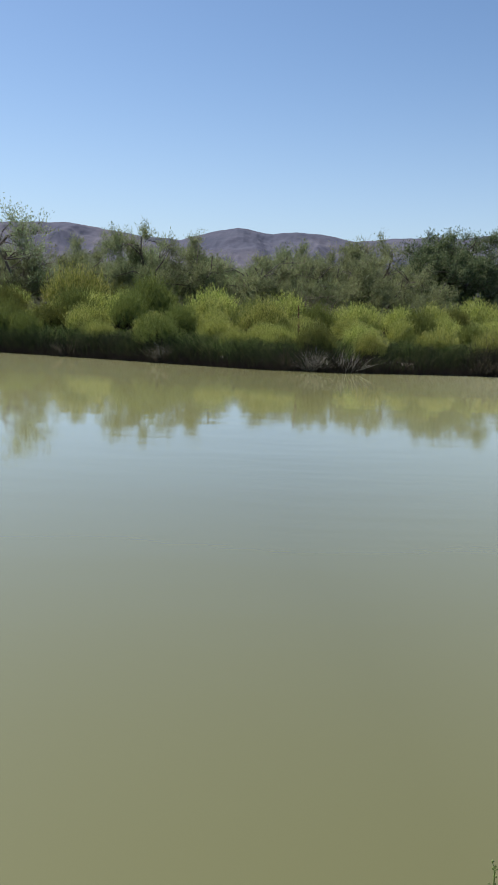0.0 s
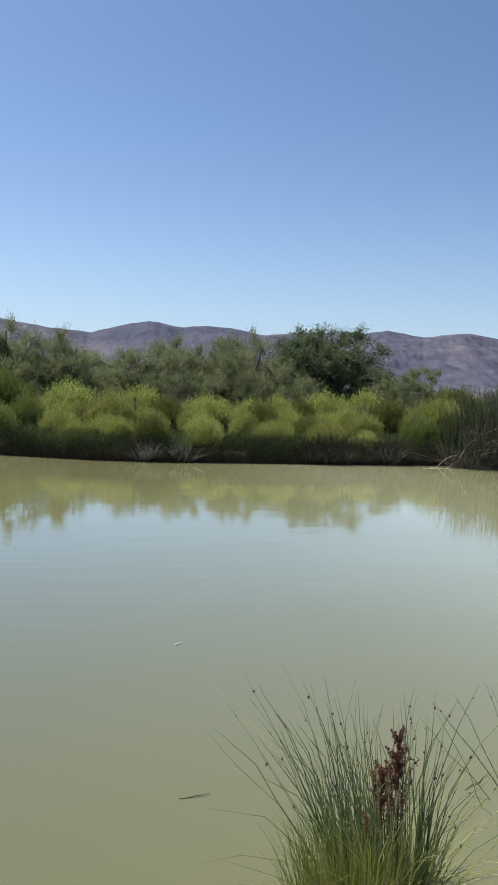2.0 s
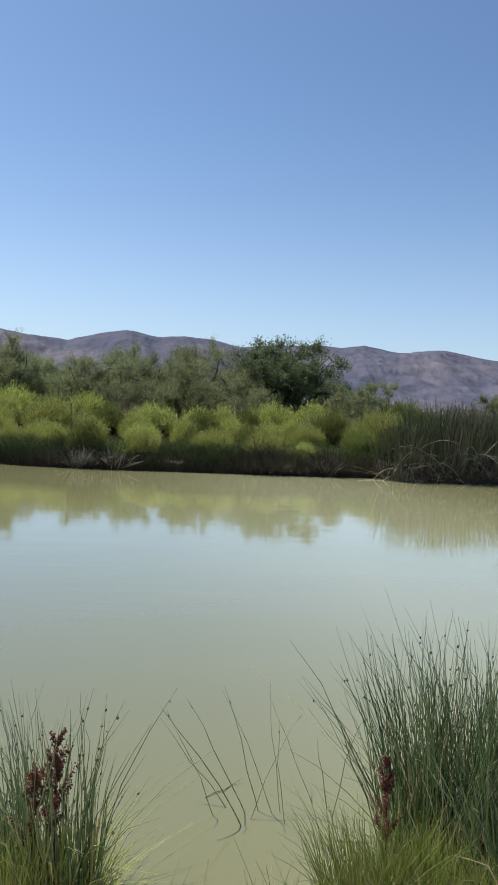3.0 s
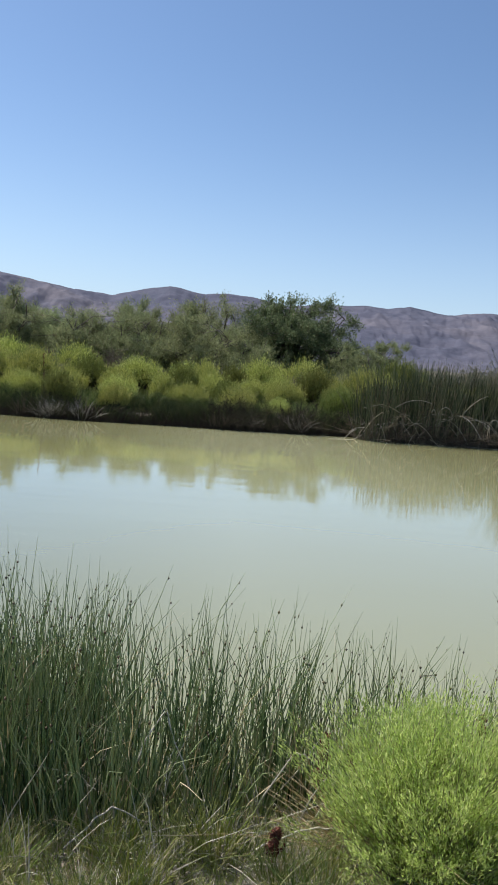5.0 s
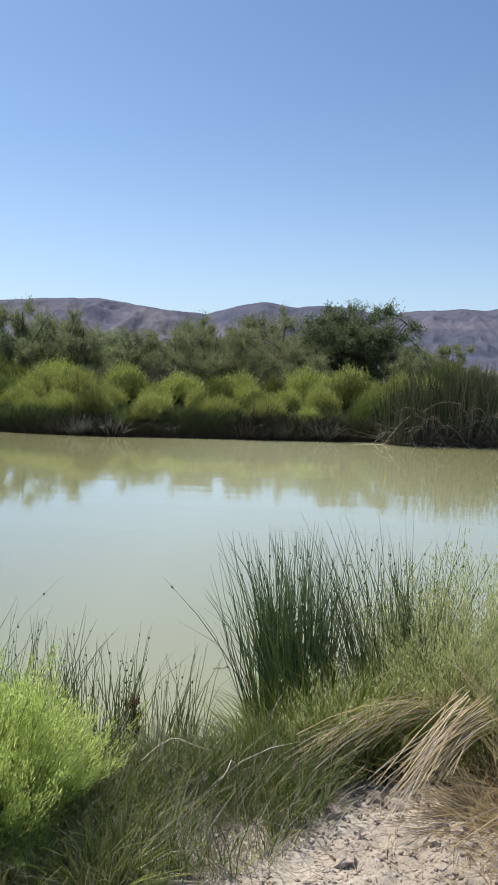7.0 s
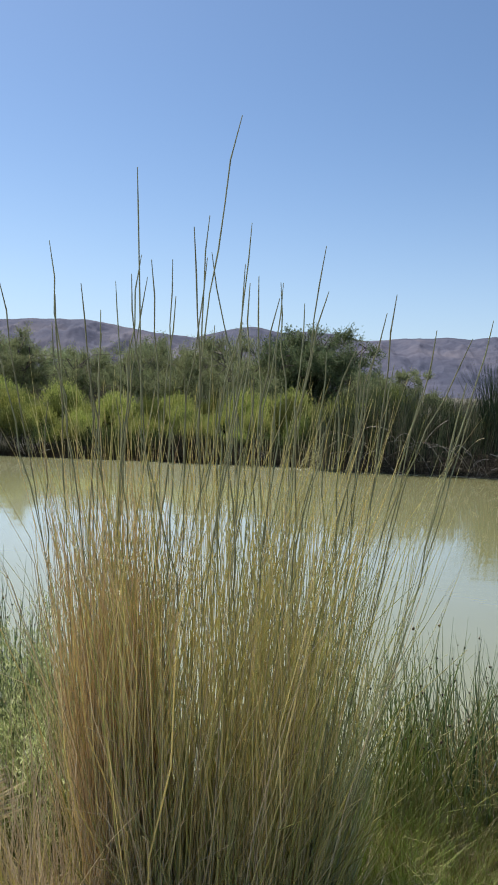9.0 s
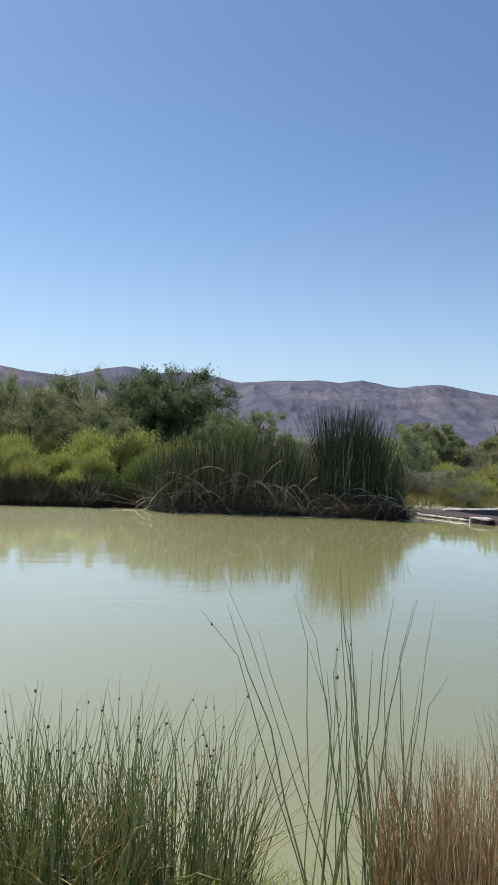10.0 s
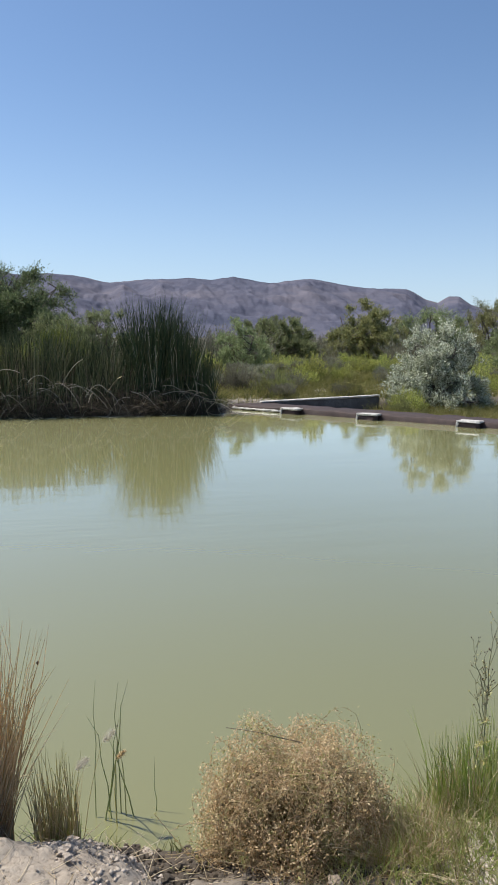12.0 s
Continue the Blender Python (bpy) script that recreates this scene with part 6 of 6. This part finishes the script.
for k in range(22):
    tx, ty = tuft_rng.uniform(4.9, 7.3), tuft_rng.uniform(1.95, 2.62)
    rush_clump(tx, ty, ("small tuft of pale green grass on the mud", "small dark green sedge tuft on the mud")[k % 2], 700 + k, 130, tuft_rng.uniform(0.14, 0.30), (0.07, 0.06), 0.5, (0, 0), 0.7, 0.0018, M_GRASS if k % 2 == 0 else M_TURF, 0, 0.5, "grass_tuft", "grass tufts on the near bank", category="grass", short=0.35, dead_mat=M_DEAD)
rush_clump(6.44, 2.42, "brown straw tangle at the broom bush's foot", 725, 260, 0.30, (0.14, 0.12), 0.8, (0, 0), 1.1, 0.0018, M_RUST, 0, 0.4, "straw_tangle", "straw tangles", category="straw", single=20, dead_mat=M_STRAW)


def over(a, b, c, d, edge=0.0, low=-9.0, slant=0.0):
    """Keeps what grows on the near bank between c and d, in patches, with ragged borders."""
    def keep(x, y, rng):
        w = fbm(x * a, y * a, 3, 91)
        inside = smooth_step(c - 0.3, c + 0.4, x + (w - 0.5)) * (1 - smooth_step(d - 0.4 * (1 - 0.6 * (slant > 0)), d + 0.3 * (1 - 0.6 * (slant > 0)), x - slant * (y - 2.2) + (w - 0.5) * (1 - 0.5 * (slant > 0)))) * smooth_step(low - 0.2, low + 1.0, y + (w - 0.5))
        return (y < near_edge(x) - edge) & (w > b) & (rng.uniform(size=len(x)) < inside)
    return keep


grass_sheet("near_grass", "short green and yellow grass on the near bank", (3.3, 8.0), (1.3, 3.1), 44000, (0.03, 0.14), M_GRASS, 70, over(2.6, 0.36, 3.6, 7.72, 0, 1.0, 0.9), 0.0017)
grass_sheet("near_sedge", "dark green sedge in the near grass", (3.5, 8.0), (1.0, 3.2), 9000, (0.08, 0.32), M_TURF, 76, over(2.3, 0.44, 3.8, 7.74, 0, 1.5, 0.9), 0.0019)
grass_sheet("near_turf_mat", "bright yellow-green turf before the rushes", (4.2, 5.7), (1.6, 2.5), 16000, (0.03, 0.12), M_GRASS, 88, over(3.0, 0.34, 4.3, 5.5, 0, 1.5), 0.0018)
grass_sheet("near_straw", "dry straw-coloured grass on the near bank", (3.5, 12.4), (0.8, 3.6), 12000, (0.05, 0.26), M_STRAW, 77, over(1.3, 0.50, 3.8, 12.2, 0, 1.2), 0.0015)
grass_sheet("near_dead_grass", "bleached matted grass in the near turf", (4.4, 7.8), (1.4, 2.7), 5000, (0.06, 0.20), M_BANK, 85, over(3.2, 0.46, 4.6, 7.7, 0, 1.2, 0.9), 0.0019)
grass_sheet("near_thatch", "pale dead thatch flattened on the near mud", (4.6, 7.6), (1.5, 2.8), 14000, (0.08, 0.28), M_DEAD, 86, over(2.2, 0.36, 4.7, 7.8, 0, 1.3, 0.9), 0.0021, 0.96)
grass_sheet("near_dead_stalks", "pale dead stalks standing in the green turf", (6.7, 8.0), (2.1, 3.0), 1500, (0.10, 0.34), M_DEAD, 89, over(2.2, 0.30, 6.8, 7.8, 0, 1.9, 0.9), 0.0022, 0.3)
grass_sheet("undergrowth", "dark sedge undergrowth beneath the broom and straw", (7.9, 9.2), (2.75, 3.7), 9000, (0.08, 0.34), M_SEDGE, 79, over(2.0, 0.2, 7.9, 9.1), 0.002)
grass_sheet("near_grass_late", "green grass beside the tall rye", (9.4, 12.4), (0.8, 3.8), 26000, (0.06, 0.34), M_GRASS, 71, over(2.0, 0.36, 9.75, 11.9, 0, 1.2), 0.0018)
grass_sheet("near_grass_end", "green and tan grass at the end of the bank", (13.5, 18), (0.6, 3.6), 30000, (0.04, 0.20), M_GRASS, 72, over(2.0, 0.34, 13.8, 17.6, 0, 1.2), 0.0015)
grass_sheet("rye_side_grass", "green and straw grass beside the rye", (9.5, 10.8), (2.2, 3.6), 17000, (0.05, 0.28), M_GRASS, 84, over(2.5, 0.25, 9.6, 10.4, 0, 2.2), 0.0016)
grass_sheet("rye_side_thatch", "pale thatch and dead grass beside the rye", (9.6, 11.4), (2.0, 3.5), 9000, (0.08, 0.26), M_BANK, 87, over(2.5, 0.40, 9.7, 11.2, 0, 2.0), 0.0019, 0.6)
grass_sheet("bank_turf", "short fresh green turf beside the tumbleweed", (13.7, 15.2), (1.9, 3.4), 16000, (0.04, 0.22), M_GRASS, 82, over(3.0, 0.22, 14.0, 15.0, 0, 1.8), 0.0014)
grass_sheet("near_tall_grass", "tall dark green grass on the near bank", (6.5, 8.0), (1.9, 3.1), 12000, (0.12, 0.40), M_TURF, 83, over(2.6, 0.36, 6.7, 7.72, 0, 1.8, 0.9), 0.0020)
grass_sheet("near_grass_end_dry", "pale dry tufts at the end of the bank", (13.5, 18), (0.6, 3.6), 22000, (0.04, 0.16), M_STRAW, 80, over(5.0, 0.46, 13.7, 17.6, 0, 1.2), 0.0013)
grass_sheet("edge_weeds", "small dark weeds along the waterline", (12.6, 14.2), (-0.16, 0.06), 1500, (0.02, 0.09), M_SEDGE, 81, lambda x, y, rng: fbm(x * 8, y * 8, 2, 13) > 0.5, 0.0022, edge=near_edge)
grass_sheet("near_grass_start", "thin grass at the start of the bank", (-8, 4.2), (-3, 2.3), 9000, (0.05, 0.2), M_BANK, 73, over(0.9, 0.48, -7.5, 4.0), 0.0018)
grass_sheet("bank_scrub", "sparse dry grass over the bank behind the path", (-12, 24), (-9, 1.2), 60000, (0.06, 0.3), M_BANK, 78, over(0.6, 0.40, -12, 24), 0.0035)
grass_sheet("litter", "pale straw litter lying on the mud", (3.5, 15), (0.8, 3.7), 6500, (0.06, 0.30), M_STRAW, 74, over(1.6, 0.40, 3.8, 14.6, 0.05, 1.0), 0.0016, 0.97)
grass_sheet("rye_litter", "dense tangled straw round the tall rye", (7.9, 10.1), (0.9, 3.1), 12000, (0.08, 0.36), M_STRAW, 75, over(1.2, 0.24, 8.30, 9.9, 0.05, 1.3), 0.0019, 0.9)


# ---- clods and stones ----
def clod_mesh(seed, stuff_of=None):
    rng = np.random.RandomState(seed)
    bm = bmesh.new()
    bmesh.ops.create_icosphere(bm, subdivisions=2, radius=1)
    for v in bm.verts:
        v.co *= 0.75 + 0.5 * noise.noise(v.co * 1.6 + Vector((seed, 0, 0))) + rng.normal(0, 0.11)
        v.co.z *= 0.65
    me = bpy.data.meshes.new("mud_clod")
    bm.to_mesh(me)
    bm.free()
    me.materials.append(stuff_of or M_CLOD)
    return me


clods = [clod_mesh(i) for i in range(6)]
wet_clods = [clod_mesh(i + 20, M_WET_CLOD) for i in range(4)]
clod_rng = np.random.RandomState(33)
for k in range(300):
    if k < 80:
        cx, cy = clod_rng.uniform(7.85, 8.7), clod_rng.uniform(2.2, 2.95)
    elif k < 160:
        cx = clod_rng.uniform(12.2, 13.15)
        cy = float(near_edge(cx)) - 0.02 - 0.6 * clod_rng.uniform() ** 1.3
    elif k < 288:
        cx = clod_rng.uniform(12.95, 13.85)
        cy = float(near_edge(cx)) - (clod_rng.uniform(-0.04, 0.20) if k < 220 else clod_rng.uniform(0.1, 0.6))
    else:
        cx, cy = clod_rng.uniform(4.2, 8.0), clod_rng.uniform(1.6, 2.7)
    size = (0.004 + 0.021 * clod_rng.uniform() ** 3) * (2.3 if k < 80 else 1.3)
    damp = 160 <= k < 288
    if damp:
        size = 0.010 + 0.022 * clod_rng.uniform() ** 2
    ob = new("mud_clod", wet_clods[k % 4] if damp else clods[k % 6])
    ob.matrix_basis = pose(cx, cy, height(cx, cy) + size * 0.2, 0, 0, clod_rng.uniform(0, 360)) @ Matrix.Diagonal((size, size * clod_rng.uniform(0.7, 1.3), size, 1))
    tagged(ob, "dark damp clod of earth at the waterline" if damp else "dry crumbling clod of pale mud", "clod", "mud clods on the near bank")
stone_me = clod_mesh(12)
stone_me.materials.clear()
stone_me.materials.append(M_STONE)
for sx, sy, sc in ((13.69, 2.90, 0.042), (9.85, 3.22, 0.06), (4.79, 2.36, 0.06), (4.9, 2.45, 0.05)):
    ob = new("stone", stone_me)
    ob.matrix_basis = pose(sx, sy, height(sx, sy) + sc * 0.3, 0, 0, 40) @ Matrix.Scale(sc, 4)
    tagged(ob, "smooth tan stone lying on the bank", "stone", "stones on the near bank")

# stems afloat
float_rng = np.random.RandomState(44)
for fx, fy, fl, turn in ((2.5, 3.75, 0.16, 12), (4.5, 3.35, 0.2, -14), (3.95, 3.75, 0.25, 40), (7.35, 4.6, 0.12, 5), (1.2, 2.96, 0.03, 10)):
    ob = thing("floating_stem", fx, fy, 0.0, "dead rush stem afloat on the water", "stem", "stems afloat", turn)
    P = bend(np.array([[0, 0, 0.003]]), np.array([[1.0, 0, 0.04]]), [fl], np.zeros((1, 3)), 5, 0.02, float_rng)
    part("stem", tubes(P, np.array([[0.6, 1, 1, 0.9, 0.4]]) * 0.0028, 4), M_TWIG, ob)


# crumbs of dried and damp earth
def crumb_sheet(name, label, xs, ys, n, size, mat, seed, low=-1.0, high=2.0):
    rng = np.random.RandomState(seed)
    x, y = rng.uniform(*xs, n), rng.uniform(*ys, n)
    z = lie(x, y)
    ok = (z > low) & (z < high) & (fbm(x * 5, y * 5, 3, seed) > 0.40)
    at = np.stack([x, y, z], axis=-1)[ok]
    ob = part(name, blobs(at, size * (0.4 + 1.6 * rng.uniform(0, 1, len(at)) ** 4), rng, 0.8), mat, None)
    return tagged(ob, label, "earth", kind="stuff")


crumb_sheet("mud_crumbs", "pale crumbs of dried mud on the bank", (12.1, 13.3), (2.7, 3.65), 5200, 0.0065, M_CLOD, 95, 0.12)
crumb_sheet("mud_crumbs", "pale crumbs of dried mud on the bank", (7.7, 8.8), (2.0, 3.0), 3600, 0.0075, M_CLOD, 96, 0.1)
crumb_sheet("damp_crumbs", "dark damp crumbs of earth at the waterline", (12.4, 14.1), (2.75, 3.6), 5200, 0.0085, M_WET_CLOD, 97, 0.0, 0.2)

# down feathers on the water
for fx, fy, fl, turn in ((2.52, 6.02, 0.035, 20), (2.56, 6.05, 0.022, 60)):
    ob = thing("feather", fx, fy, 0.0, "small white feather afloat on the water", "feather", "feathers afloat", turn)
    P = bend(np.array([[0, 0, 0.004]]), np.array([[1.0, 0.1, 0.15]]), [fl], np.array([[0, 0.2, -0.1]]), 7)
    part("vane", tubes(P, np.array([[0.2, 0.7, 1, 1, 0.9, 0.6, 0.2]]) * 0.007, 5), M_DOWN, ob, smooth=True)
